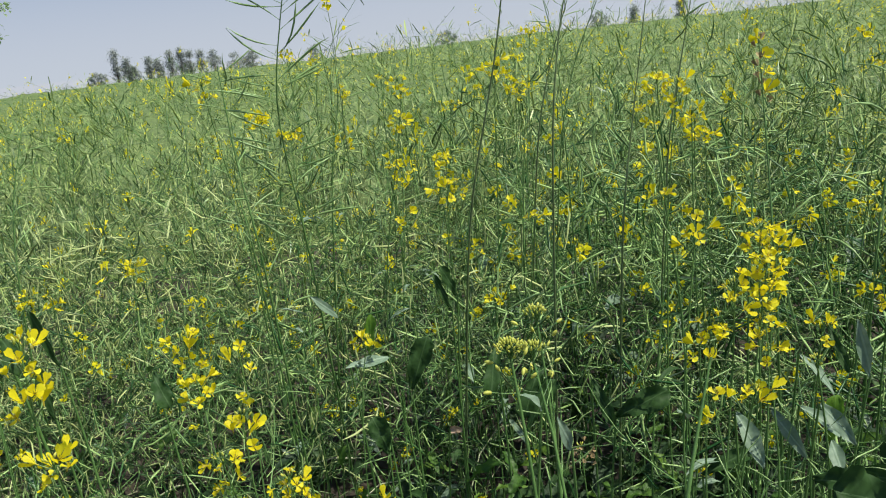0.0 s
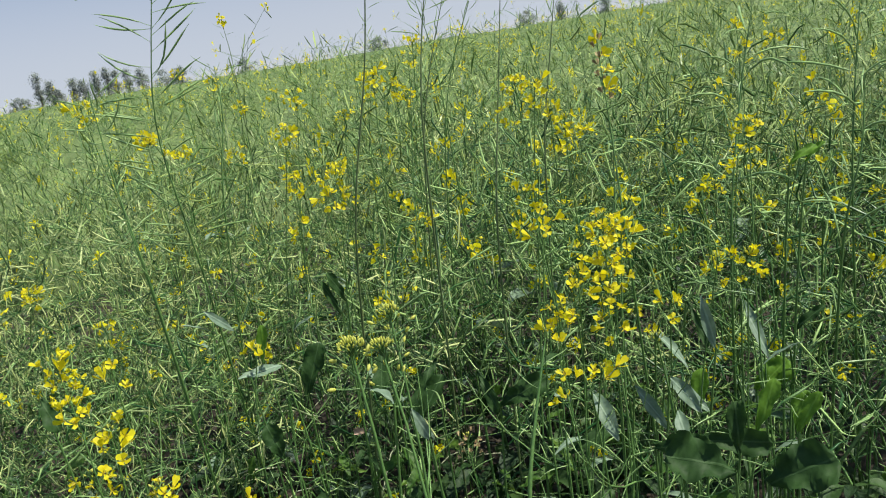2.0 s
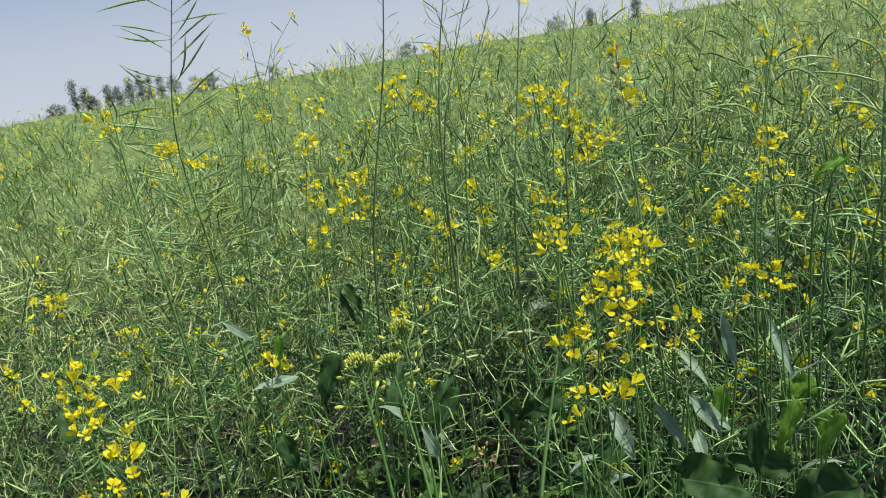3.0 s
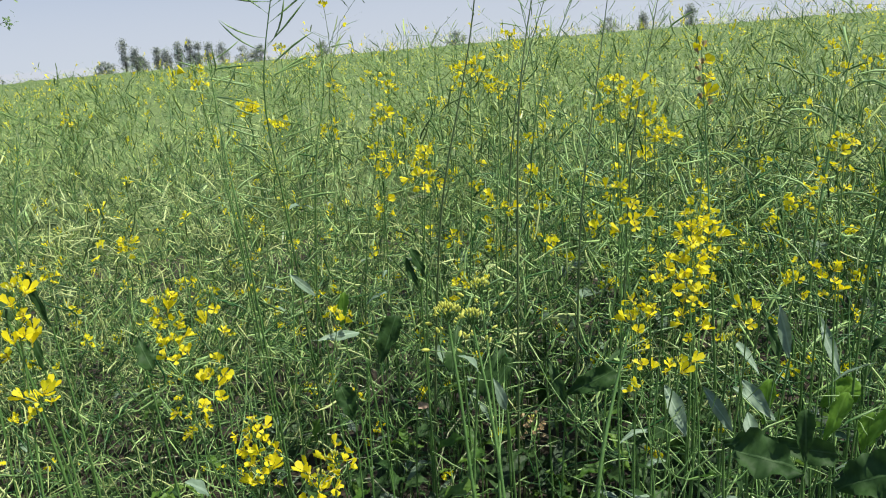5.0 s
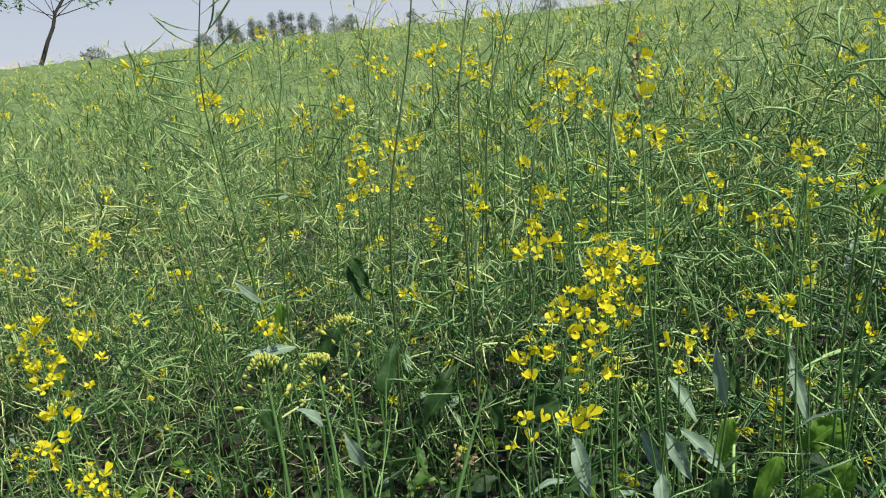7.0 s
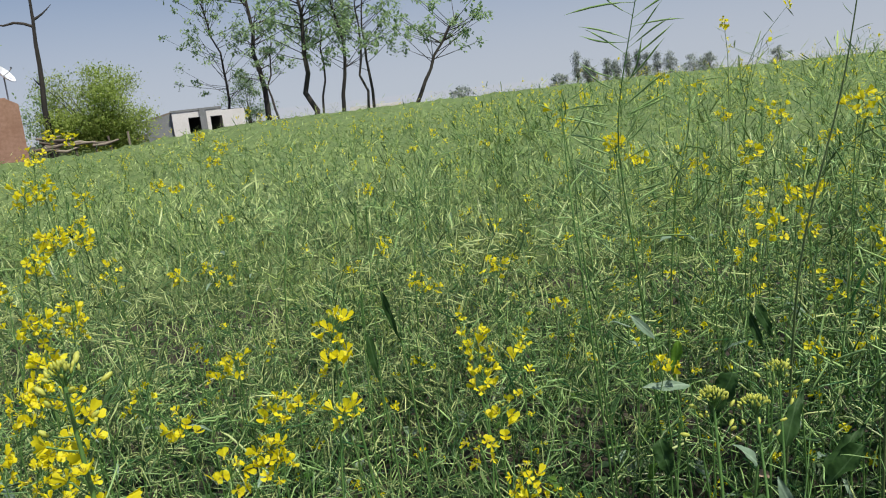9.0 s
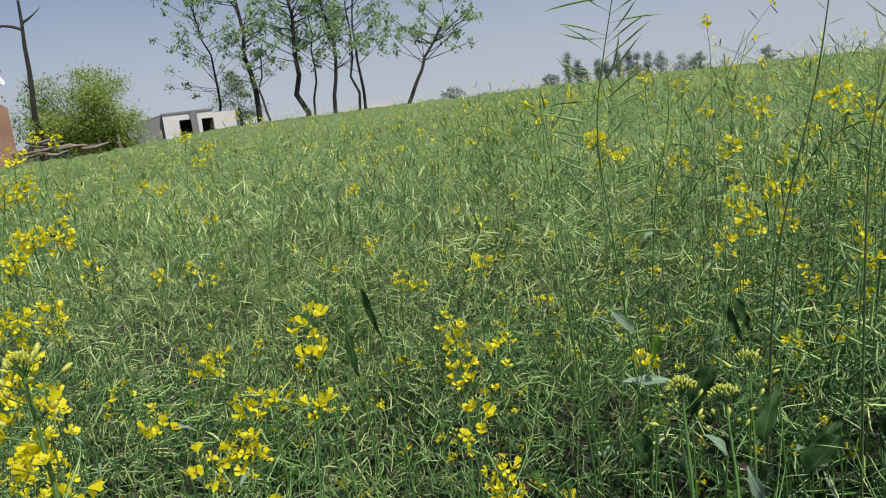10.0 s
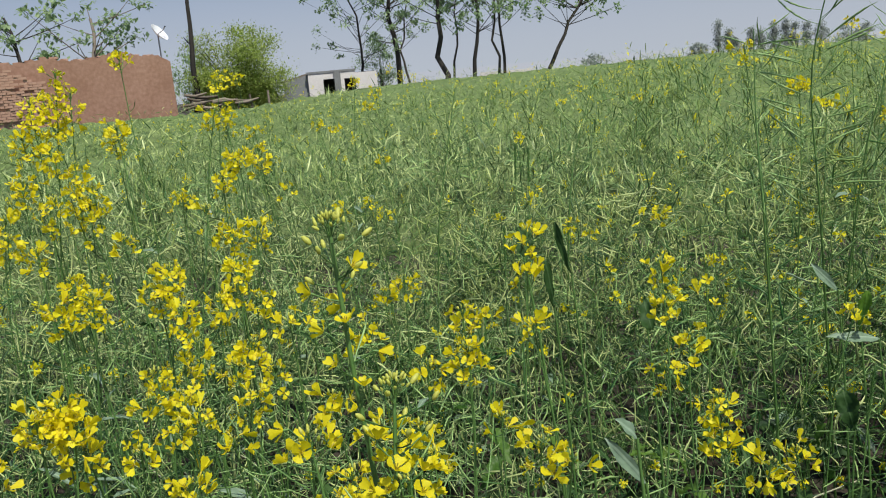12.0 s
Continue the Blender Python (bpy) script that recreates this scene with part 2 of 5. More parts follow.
# ---- pieces of a mustard plant ----
def pod_piece(sides, rings, curve, fat=1.0):
    """A seed pod on its stalk, along +x, bowed upwards, with a beak."""
    s = {4: [0, 0.27, 0.78, 1], 5: [0, 0.2, 0.34, 0.84, 1], 8: [0, 0.18, 0.24, 0.42, 0.62, 0.8, 0.88, 1]}[rings]
    r = {4: [0.7, 2.0, 2.0, 0.35], 5: [0.7, 0.7, 2.0, 1.9, 0.35], 8: [0.7, 0.65, 1.5, 2.1, 2.15, 1.9, 0.9, 0.35]}[rings]
    s, r = np.array(s), np.array(r) * 0.001 * fat
    L = 0.076
    path = np.stack([L * s * (1 - 0.12 * abs(curve) * s), 0.004 * np.sin(5 * s), L * curve * (s**2) * 0.5 - 0.004 * s], -1)
    return tube(path, r, sides)


def petal_grid(length, width, lift, cup):
    u = np.array([0.0, 0.38, 0.76, 1.0])
    w = np.array([0.14, 0.46, 1.0, 0.60]) * width
    x = length * (0.08 + 0.92 * u)
    z = lift * length * u**1.3
    P = np.zeros((4, 3, 3))
    for j, v in enumerate((-1, 0, 1)):
        P[:, j, 0] = x * (1.0 if v else 1.06)
        P[:, j, 1] = v * w / 2
        P[:, j, 2] = z + cup * width * (v * v) * u - 0.15 * length * (u > 0.9)
    return P


def flower_piece(rng, openness):
    """A flower of four petals, seen from above along +x: petals first, then the heart."""
    petals, heart = Buf(), Buf()
    for k in range(4):
        P = petal_grid(0.0108 * rng.uniform(0.8, 1.15), 0.0106 * rng.uniform(0.75, 1.2), openness + rng.uniform(-0.55, 0.45), rng.uniform(-0.3, 0.5))
        a = k * math.pi / 2 + rng.uniform(-0.35, 0.35)
        c, s = math.cos(a), math.sin(a)
        Q = np.stack([P[..., 2], P[..., 0] * c - P[..., 1] * s, P[..., 0] * s + P[..., 1] * c], -1)
        petals.add(sheet(Q))
    for k in range(5):
        a = k * 1.2566 + rng.uniform(-0.2, 0.2)
        heart.add(tube(bend((-0.002, 0, 0), (0.003, 0.001 * math.cos(a), 0.001 * math.sin(a)), (0.006, 0.0025 * math.cos(a), 0.0025 * math.sin(a)), 3), (0.0004, 0.0005, 0.0008), 3))
    heart.add(tube([(-0.006, 0, 0), (-0.002, 0, 0), (0.001, 0, 0)], (0.0007, 0.0014, 0.0008), 4), 1)
    return petals, heart


def bud_piece(sides=5):
    s = np.array([0, 0.15, 0.5, 0.85, 1.0])
    return tube(np.stack([0.0085 * s, 0 * s, 0 * s], -1), np.array([0.6, 1.6, 2.1, 1.4, 0.2]) * 0.001, sides)


def leaf_piece(rng, length=0.16, width=0.045, droop=0.5, n=8, blunt=False):
    """A lance-shaped leaf along +x with a folded midrib and a wavy rim."""
    u = np.linspace(0, 1, n)
    w = width * np.clip(np.sin(np.pi * np.clip(u * 0.95 + 0.03, 0, 1)) ** 0.9, 0.04, 1) * (0.85 + 0.04 * np.sin(17 * u) * (u < 0.9))
    if blunt:
        w = width * np.clip((0.06 + u) ** 0.75 * np.sqrt(np.clip(1.03 - u**5, 0, 1)), 0.08, 1) * (1 + 0.07 * np.sin(19 * u + 40 * width) + 0.04 * np.sin(37 * u))
    twist = rng.uniform(-0.9, 0.9) * u
    P = np.zeros((n, 5, 3))
    for j, v in enumerate((-1, -0.5, 0, 0.5, 1)):
        P[:, j, 0] = length * u * (1 - 0.25 * droop * u)
        P[:, j, 1] = v * w / 2 * np.cos(twist) + 0.03 * length * np.sin(3 * u + droop * 4)
        P[:, j, 2] = v * w / 2 * np.sin(twist) + length * (0.25 * u - droop * u**2) * 0.8 + 0.22 * abs(v) * w + (0.16 if blunt else 0.07) * width * np.sin(13 * u + 3 * v) * abs(v)
    return sheet(P)


rng = np.random.default_rng(7)
POD_NEAR = [pod_piece(3, 5, c, 1.12) for c in (1.7, 0.8, -0.6, -1.4)]
POD_FINE = [pod_piece(5, 8, c, 0.56) for c in (0.6, 0.35, 0.1, -0.3)]
POD_TANGLE = [pod_piece(3, 4, c, 1.2) for c in (1.7, 0.8, -0.6, -1.4)]
POD_MID = [sheet(np.array([[(0.0, -0.0008, 0), (0, 0.0008, 0)], [(0.04, -0.0030, 0.014 * c), (0.04, 0.0030, 0.014 * c + 0.001)], [(0.078, -0.0014, 0.033 * c), (0.078, 0.0014, 0.033 * c)]])) for c in (1.2, 0.5, -0.2, -0.9)]
FLOWER = [flower_piece(rng, o) for o in (0.3, 0.55, 0.8, 1.15, 1.8)]
BUD_TIP = bud_piece()
LEAVES = [leaf_piece(rng, 0.15, w, d) for w, d in ((0.035, 0.3), (0.045, 0.6), (0.05, 0.9), (0.03, 0.1))]
GOLD = 2.39996


def along(path, s):
    """Places and directions at shares s of a path."""
    k = np.linspace(0, 1, len(path))
    P = np.stack([np.interp(s, k, path[:, n]) for n in range(3)], -1)
    Q = np.stack([np.interp(np.clip(s + 0.02, 0, 1), k, path[:, n]) for n in range(3)], -1)
    O = np.stack([np.interp(np.clip(s - 0.02, 0, 1), k, path[:, n]) for n in range(3)], -1)
    return P, unit(Q - O)


def round_branch(tan, angle, tilt):
    """Directions that leave a branch at tilt from its own, round it by angle."""
    side = unit(np.cross(tan, (0.2, 0.1, 1.0)))
    up = np.cross(side, tan)
    out = np.cos(angle)[:, None] * side + np.sin(angle)[:, None] * up
    return np.cos(tilt)[:, None] * tan + np.sin(tilt)[:, None] * out


def pods_on(rng, path, s0, s1, count, tilt=(1.0, 1.75), flat=False):
    s = np.linspace(s0, s1, count) + rng.uniform(-0.01, 0.01, count)
    P, tan = along(path, s)
    angle = np.pi / 2 + np.arange(count) * np.pi + rng.normal(0, 0.7, count) if flat else np.arange(count) * GOLD + rng.uniform(0, 6)
    way = round_branch(tan, angle, rng.uniform(*tilt, count))
    way[:, 2] = way[:, 2] * 0.6 + 0.08
    return P, turns(way), rng.uniform(0.75, 1.3, count)


def pod_plant(rng, pods, stem_sides=4, rings=6, branches=7, per_branch=15, spread=0.3, flowers=0, leaves=3):
    """A ripe plant about 1 m high: stem, pods, flowers, leaves."""
    stem, pod, petal, leaf = Buf(), Buf(), Buf(), Buf()
    top = np.array((rng.normal(0, 0.19), rng.normal(0, 0.19), rng.uniform(0.86, 1.0)))
    main = bend((0, 0, 0), (rng.normal(0, 0.10), rng.normal(0, 0.10), 0.62), top, rings + 2)
    stem.add(tube(main, np.linspace(0.0045, 0.0011, rings + 2) * (1 if stem_sides > 3 else 0.7), stem_sides))
    lines = [(main, 0.66, 0.99, per_branch + 4)]
    for b in range(branches):
        h = rng.uniform(0.35, 0.72)
        P, _ = along(main, np.array([h]))
        a = b * GOLD + rng.uniform(-0.5, 0.5)
        out = rng.uniform(0.6, 1.35) * spread
        rise = rng.uniform(0.04, 0.40) * (1.15 - 0.4 * h)
        tip = P[0] + (out * math.cos(a), out * math.sin(a), rise)
        tip[2] = min(tip[2], 1.08)
        path = bend(P[0], P[0] + (out * 0.45 * math.cos(a + rng.normal(0, 0.4)), out * 0.45 * math.sin(a), rise * rng.uniform(0.6, 1.6) + 0.03), tip, rings)
        stem.add(tube(path, np.linspace(0.0022, 0.0008, rings), max(3, stem_sides - 1)))
        lines.append((path, 0.25, 0.98, per_branch))
    for path, s0, s1, count in lines:
        P, M, size = pods_on(rng, path, s0, s1, count)
        for k, piece in enumerate(pods):
            pod.add(stamp(piece, M[k :: len(pods)], P[k :: len(pods)], size[k :: len(pods)]))
    for k in range(flowers):
        path = lines[k % len(lines)][0]
        tan = unit(path[-1] - path[-2])
        for q in range(int(rng.integers(2, 6))):
            way = round_branch(tan[None], np.array([q * GOLD]), np.array([rng.uniform(0.3, 1.3)]))
            place = path[-1] - tan * 0.008 * q + way[0] * 0.012
            f = FLOWER[int(rng.integers(0, 5))]
            petal.add(stamp(f[0].shape(), turns(way), place[None]))
        P = np.repeat(path[-1][None], 5, 0)
        way = round_branch(np.repeat(tan[None], 5, 0), np.arange(5) * GOLD, rng.uniform(0.1, 0.6, 5))
        stem.add(stamp(BUD_TIP, turns(way), P))
    for k in range(leaves):
        P, tan = along(main, rng.uniform(0.15, 0.7, 1))
        a = rng.uniform(0, 6.28)
        way = np.array([[math.cos(a), math.sin(a), rng.uniform(-0.2, 0.6)]])
        leaf.add(stamp(LEAVES[int(rng.integers(0, 4))], turns(way), P, rng.uniform(0.5, 1.1, 1)))
    stem.tips = [path[-1] for path, *_ in lines]
    return stem, pod, petal, leaf


# ---- the ground and the field ----
def ground_sheet():
    """Bare soil out to the horizon, in widening rings."""
    r = np.concatenate([np.linspace(0.0, 12, 49), np.geomspace(13, 3200, 40)])
    a = np.linspace(0, 2 * np.pi, 129)
    R, A = np.meshgrid(r, a, indexing="ij")
    Z = np.where(R < 14, 0.02 * np.sin(9 * R * np.cos(A)) * np.cos(7 * R * np.sin(A)), 0.0)
    return sheet(np.stack([R * np.sin(A), R * np.cos(A), Z], -1))


tagged(new("ground", Buf().add(ground_sheet()).mesh("ground", SOIL)), "dry soil under the mustard crop, darkened to stand for shade", "ground", kind="structure")

W_RNG = np.random.default_rng(21)


def crop_height(x, y):
    """How high the crop stands: low where it is trodden near the edge and lodged, taller further in and to one side."""
    r, a = np.hypot(x, y), np.degrees(np.arctan2(x, y))
    side = np.clip((a + 12) / 22, 0, 1)
    low = np.interp(r, (0.8, 1.3, 2.0, 3.0, 5.0, 8.0, 30), (0.56, 0.66, 0.76, 0.84, 0.93, 0.98, 1.0))
    high = np.interp(r, (0.8, 1.1, 1.5, 2.0, 3.0, 5.0, 30), (0.66, 0.79, 0.95, 1.04, 1.08, 1.08, 1.06))
    drift = 0.05 * np.sin(1.1 * x + 0.7 * np.sin(0.9 * y)) * np.cos(0.8 * y + 0.5 * x)
    low = low - 0.10 * np.clip((-a - 30) / 14, 0, 1) * np.clip((r - 8) / 12, 0, 1)
    hollow = 0.30 * np.exp(-((x - 0.02) ** 2 / 0.75 + (y - 1.25) ** 2 / 0.26))
    mound = np.sin(3.1 * x + 1.7 * np.sin(1.3 * y + 0.6)) * np.sin(2.7 * y + 1.1 * np.sin(1.9 * x)) + 0.5 * np.sin(6.3 * x - 2.1 * y) * np.sin(5.2 * y + 1.4 * x)
    return low + side * (high - low) - hollow + drift * np.clip((r - 2) / 3, 0, 1) + 0.065 * mound * np.clip((r - 1.5) / 1.5, 0, 1) * np.clip((14 - r) / 6, 0, 1)


def thin(x, y):
    """Where the crop stands thin and lets one look down between its plants."""
    return np.sin(4.3 * x + 1.9 * np.sin(2.1 * y)) * np.sin(3.7 * y + 1.6 * np.sin(2.6 * x + 1)) > 0.42


def field_edge(a):
    """How far the field reaches at a bearing: to the houses on one side, to the trees and the track elsewhere."""
    return np.interp(a, (-90, -51, -47, -43, -30, -20, 60), (26, 26, 34, 47, 49, 56, 60))


def scatter(rng, r0, r1, gap, a0=-84, a1=50):
    """Jittered places in the part of the field before the camera."""
    g = np.arange(-r1, r1, gap)
    X, Y = np.meshgrid(g, g)
    X, Y = (X + rng.uniform(-0.45, 0.45, X.shape) * gap).ravel(), (Y + rng.uniform(-0.45, 0.45, Y.shape) * gap).ravel()
    R, A = np.hypot(X, Y), np.degrees(np.arctan2(X, Y))
    keep = (R >= r0) & (R < np.minimum(r1, field_edge(A))) & (A > a0) & (A < a1)
    return X[keep], Y[keep]


def turned(rng, n, lean=0.12):
    """Random turns about the upright, with a little lean."""
    a, t, b = rng.uniform(0, 2 * np.pi, n), rng.normal(0, lean, n), rng.uniform(0, 2 * np.pi, n)
    z = np.stack([np.sin(t) * np.cos(b), np.sin(t) * np.sin(b), np.cos(t)], -1)
    x = np.stack([np.cos(a), np.sin(a), 0 * a], -1)
    x = unit(x - z * (x * z).sum(-1, keepdims=True))
    return np.stack([x, np.cross(z, x), z], -1)


# near plants, each a thing of its own
NEAR_EDGE = 2.85
near_kinds = []
for v in range(11):
    bloom = (0, 0, 0, 2, 4, 6, 0, 3, 0, 7, 5)[v]
    s, p, f, l = pod_plant(np.random.default_rng(100 + v), POD_NEAR, flowers=bloom, rings=7, per_branch=10, branches=7 + v % 3, spread=0.30 + 0.03 * (v % 4), leaves=5)
    near_kinds.append((s.mesh("stem", STEM), (p.mesh("pod_spray", POD), p.mesh("pod_spray", POD_RIPE)), f.mesh("flower_spray", PETAL) if bloom else None, l.mesh("foliage", LEAF if v % 3 else LEAF_PALE)))
# leafy kinds for the hollow; their dark leaf colour stands in for shade there
for v in range(5):
    s, p, f, l = pod_plant(np.random.default_rng(140 + v), POD_NEAR, rings=8, per_branch=4, branches=4 + v % 2, spread=0.36, leaves=16)
    near_kinds.append((s.mesh("stem", STEM), (p.mesh("pod_spray", POD), p.mesh("pod_spray", POD_RIPE)), None, l.mesh("foliage", LEAF)))
X, Y = scatter(W_RNG, 0.92, NEAR_EDGE, 0.178, -80, 46)
T = turned(W_RNG, len(X), 0.2)
for k, (x, y) in enumerate(zip(X, Y)):
    if (x - 0.2) ** 2 / 0.85 + (y - 1.25) ** 2 / 0.22 < 0.9 and W_RNG.random() < 0.6:
        continue
    a = math.degrees(math.atan2(x, y))
    yellow = W_RNG.random() < (0.62 if a > -14 else 0.28)
    pick = int(W_RNG.choice((3, 4, 5, 7, 9, 10) if yellow else (0, 1, 2, 6, 8)))
    if math.hypot(x, y) < (1.45 if a > -26 else 1.15) + 0.35 * W_RNG.random():
        pick = 11 + int(W_RNG.integers(0, 5))
    size = float(crop_height(x, y)) * W_RNG.uniform(0.84, 1.14)
    s, p, f, l = near_kinds[pick]
    label = "ripening mustard plant with green pods and a few yellow flowers" if f else "ripening mustard plant tangled with slender green pods"
    plant = thing("mustard_plant", 0, 0, 0, label, "plant", "ripening mustard plants of the near crop")
    plant.matrix_basis = Matrix.Translation((x, y, 0)) @ Matrix(T[k].tolist()).to_4x4() @ Matrix.Scale(size, 4)
    part("stem", s, plant)
    ripe = W_RNG.random() < np.interp(a, (-36, -16, 10), (0.75, 0.3, 0.12))
    part("pod_spray", p[int(ripe)], plant, kind="stuff")
    part("foliage", l, plant, kind="stuff")
    if f:
        part("flower_spray", f, plant, label="small bright yellow four-petalled flowers", kind="stuff")


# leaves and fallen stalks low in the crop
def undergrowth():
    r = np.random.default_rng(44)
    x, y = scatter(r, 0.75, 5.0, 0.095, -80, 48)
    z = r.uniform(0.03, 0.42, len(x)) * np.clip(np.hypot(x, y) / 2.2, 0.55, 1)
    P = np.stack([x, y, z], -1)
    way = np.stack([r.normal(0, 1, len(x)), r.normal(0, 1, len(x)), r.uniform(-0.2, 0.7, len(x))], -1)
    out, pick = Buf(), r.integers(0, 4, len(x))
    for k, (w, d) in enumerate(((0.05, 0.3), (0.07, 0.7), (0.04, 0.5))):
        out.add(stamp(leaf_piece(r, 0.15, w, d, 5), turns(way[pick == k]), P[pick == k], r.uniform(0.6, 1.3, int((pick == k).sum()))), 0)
    # extra dark leaves where the hollow lies in shade
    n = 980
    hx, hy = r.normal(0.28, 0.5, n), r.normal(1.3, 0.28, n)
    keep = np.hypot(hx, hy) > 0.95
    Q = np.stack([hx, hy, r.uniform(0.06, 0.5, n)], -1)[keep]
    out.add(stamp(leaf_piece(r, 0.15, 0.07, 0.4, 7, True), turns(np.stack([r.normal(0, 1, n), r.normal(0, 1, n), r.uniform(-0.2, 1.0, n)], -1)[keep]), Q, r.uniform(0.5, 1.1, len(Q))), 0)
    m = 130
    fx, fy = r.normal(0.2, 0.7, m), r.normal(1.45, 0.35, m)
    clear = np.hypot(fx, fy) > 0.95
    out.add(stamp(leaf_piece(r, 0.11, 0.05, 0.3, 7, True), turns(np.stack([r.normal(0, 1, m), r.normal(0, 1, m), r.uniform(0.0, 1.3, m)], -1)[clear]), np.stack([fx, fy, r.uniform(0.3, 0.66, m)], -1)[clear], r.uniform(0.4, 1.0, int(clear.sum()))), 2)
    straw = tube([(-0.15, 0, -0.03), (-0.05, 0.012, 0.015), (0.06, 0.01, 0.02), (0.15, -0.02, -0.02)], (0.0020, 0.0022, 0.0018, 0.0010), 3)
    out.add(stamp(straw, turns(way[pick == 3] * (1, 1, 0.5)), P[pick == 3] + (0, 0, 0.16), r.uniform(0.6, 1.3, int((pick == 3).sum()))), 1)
    return out.mesh("undergrowth", LEAF, STRAW, LEAF_FRESH_BACKLIT)


tagged(new("undergrowth", undergrowth()), "dark green lower leaves, darkened further for shade, and bent stalks under the crop", "undergrowth", kind="stuff")


def lodged_branches(name, r0, r1, gap, shapes, low, high, seed):
    """Bent and fallen side branches full of pods that fill the crop between its plants."""
    r = np.random.default_rng(seed)
    kinds = []
    for k in range(6):
        path = bend((0, 0, 0), (0.17, r.normal(0, 0.10), r.uniform(-0.03, 0.13)), (0.33, r.normal(0, 0.14), r.uniform(-0.06, 0.06)), 6)
        P, M, z = pods_on(r, path, 0.12, 0.98, 13, (0.7, 1.7))
        pods = Buf()
        for q in range(4):
            pods.add(stamp(shapes[q], M[q::4], P[q::4], z[q::4]))
        kinds.append((tube(path, np.linspace(0.0018, 0.0009, 6), 3), pods.shape()))
    x, y = scatter(r, r0, r1, gap, -78, 50)
    keep = ((x - 0.2) ** 2 / 0.85 + (y - 1.25) ** 2 / 0.22 > 0.9) & (~thin(x, y) | (r.random(len(x)) < 0.3))
    x, y = x[keep], y[keep]
    n = len(x)
    P = np.stack([x, y, crop_height(x, y) * r.uniform(low, high, n)], -1)
    M = turns(np.stack([r.normal(0, 1, n), r.normal(0, 1, n), r.normal(0.1, 0.35, n)], -1))
    pale = r.random(n) < np.interp(np.degrees(np.arctan2(x, y)), (-36, -16, 10), (0.75, 0.35, 0.15))
    pick, out, size = r.integers(0, 6, n), Buf(), r.uniform(0.75, 1.15, n)
    for k, (twig, pods) in enumerate(kinds):
        out.add(stamp(twig, M[pick == k], P[pick == k], size[pick == k]), 0)
        for m in (0, 1):
            some = (pick == k) & (pale == bool(m))
            out.add(stamp(pods, M[some], P[some], size[some]), 1 + m)
    return out.mesh(name, STEM, POD, POD_RIPE)


for r0, r1, gap, shapes, low, high, seed in ((1.25, 3.5, 0.124, POD_TANGLE, 0.52, 0.97, 52), (3.4, 7.0, 0.185, POD_MID, 0.56, 1.0, 53)):
    tagged(new("lodged_branches", lodged_branches("lodged_branches", r0, r1, gap, shapes, low, high, seed)), "tangle of bent mustard branches with slender pods inside the crop", "crop", kind="stuff")


def field_part(name, rng, r0, r1, gap, kinds, label, grow=1.0, a0=-80, a1=52, far=0):
    """A stretch of crop too far off to count its plants, as one mesh."""
    x, y = scatter(rng, r0, r1, gap, a0, a1)
    M, size = turned(rng, len(x), 0.26), crop_height(x, y) * rng.uniform(0.80, 1.16, len(x)) * grow
    P = np.stack([x, y, 0 * x], -1)
    keep = ~thin(x, y) | (rng.random(len(x)) < 0.35)
    x, y, M, size, P = x[keep], y[keep], M[keep], size[keep], P[keep]
    plain, bloom = [k for k, kind in enumerate(kinds) if len(kind) < 3 - far], [k for k, kind in enumerate(kinds) if len(kind) >= 3 - far]
    share = np.interp(np.degrees(np.arctan2(x, y)), (-34, -6), (0.16, 0.6))
    pick = np.where(rng.random(len(x)) < share, rng.choice(bloom, len(x)), rng.choice(plain, len(x)))
    ripe = rng.random(len(x)) < np.interp(np.degrees(np.arctan2(x, y)), (-40, -14, 10), (0.6, 0.25, 0.1))
    size = size * np.where(rng.random(len(x)) < 0.10, 1.22, 1.0)
    out = Buf()
    for k, kind in enumerate(kinds):
        for m, piece in kind:
            for straw in (False, True):
                some = (pick == k) & (ripe == straw)
                if some.any():
                    out.add(stamp(piece, M[some], P[some], size[some]), 3 if straw and m == 1 else m)
    return tagged(new(name, out.mesh(name, STEM, POD_FAR, PETAL, POD_RIPE)), label, "crop", kind="stuff")


def mid_kind(seed, bloom, pods=POD_MID, many=14):
    r = np.random.default_rng(seed)
    s, p, f, _ = pod_plant(r, pods, stem_sides=3, rings=4, branches=8, per_branch=many, spread=0.36, leaves=0)
    V, T = p.shape()
    high = V[T].mean(1)[:, 2] > 0.3
    out = [(0, s.shape()), (1, (V, T[high]))]
    if bloom:
        b = Buf()
        petal = sheet(petal_grid(0.0145, 0.014, 0.5, 0.25)[::3, ::2])
        for k in range(bloom):
            high = sorted(s.tips, key=lambda p: -p[2])[k % len(s.tips)]
            n = int(r.integers(8, 17))
            way = r.normal(0, 1, (n, 3)) + (0, 0, 0.4)
            b.add(stamp(petal, turns(way), high + (0, 0, -0.012) + unit(way) * r.uniform(0.004, 0.016, (n, 1)) + r.normal(0, 1, (n, 3)) * (0.003, 0.003, 0.013)))
        out.append((2, b.shape()))
    return out


MID = [mid_kind(300 + k, (0, 3, 0, 5, 2, 0, 4)[k]) for k in range(7)]
TANGLE = [mid_kind(320 + k, (0, 3, 0, 5, 2, 0, 4)[k], POD_TANGLE, 12) for k in range(7)]
field_part("crop_middle", np.random.default_rng(31), NEAR_EDGE - 0.25, 3.9, 0.225, TANGLE, "dense green mustard crop with pods and scattered yellow flowers")
field_part("crop_middle", np.random.default_rng(35), 3.9, 7.5, 0.34, MID, "dense green mustard crop behind with pods and yellow flowers")


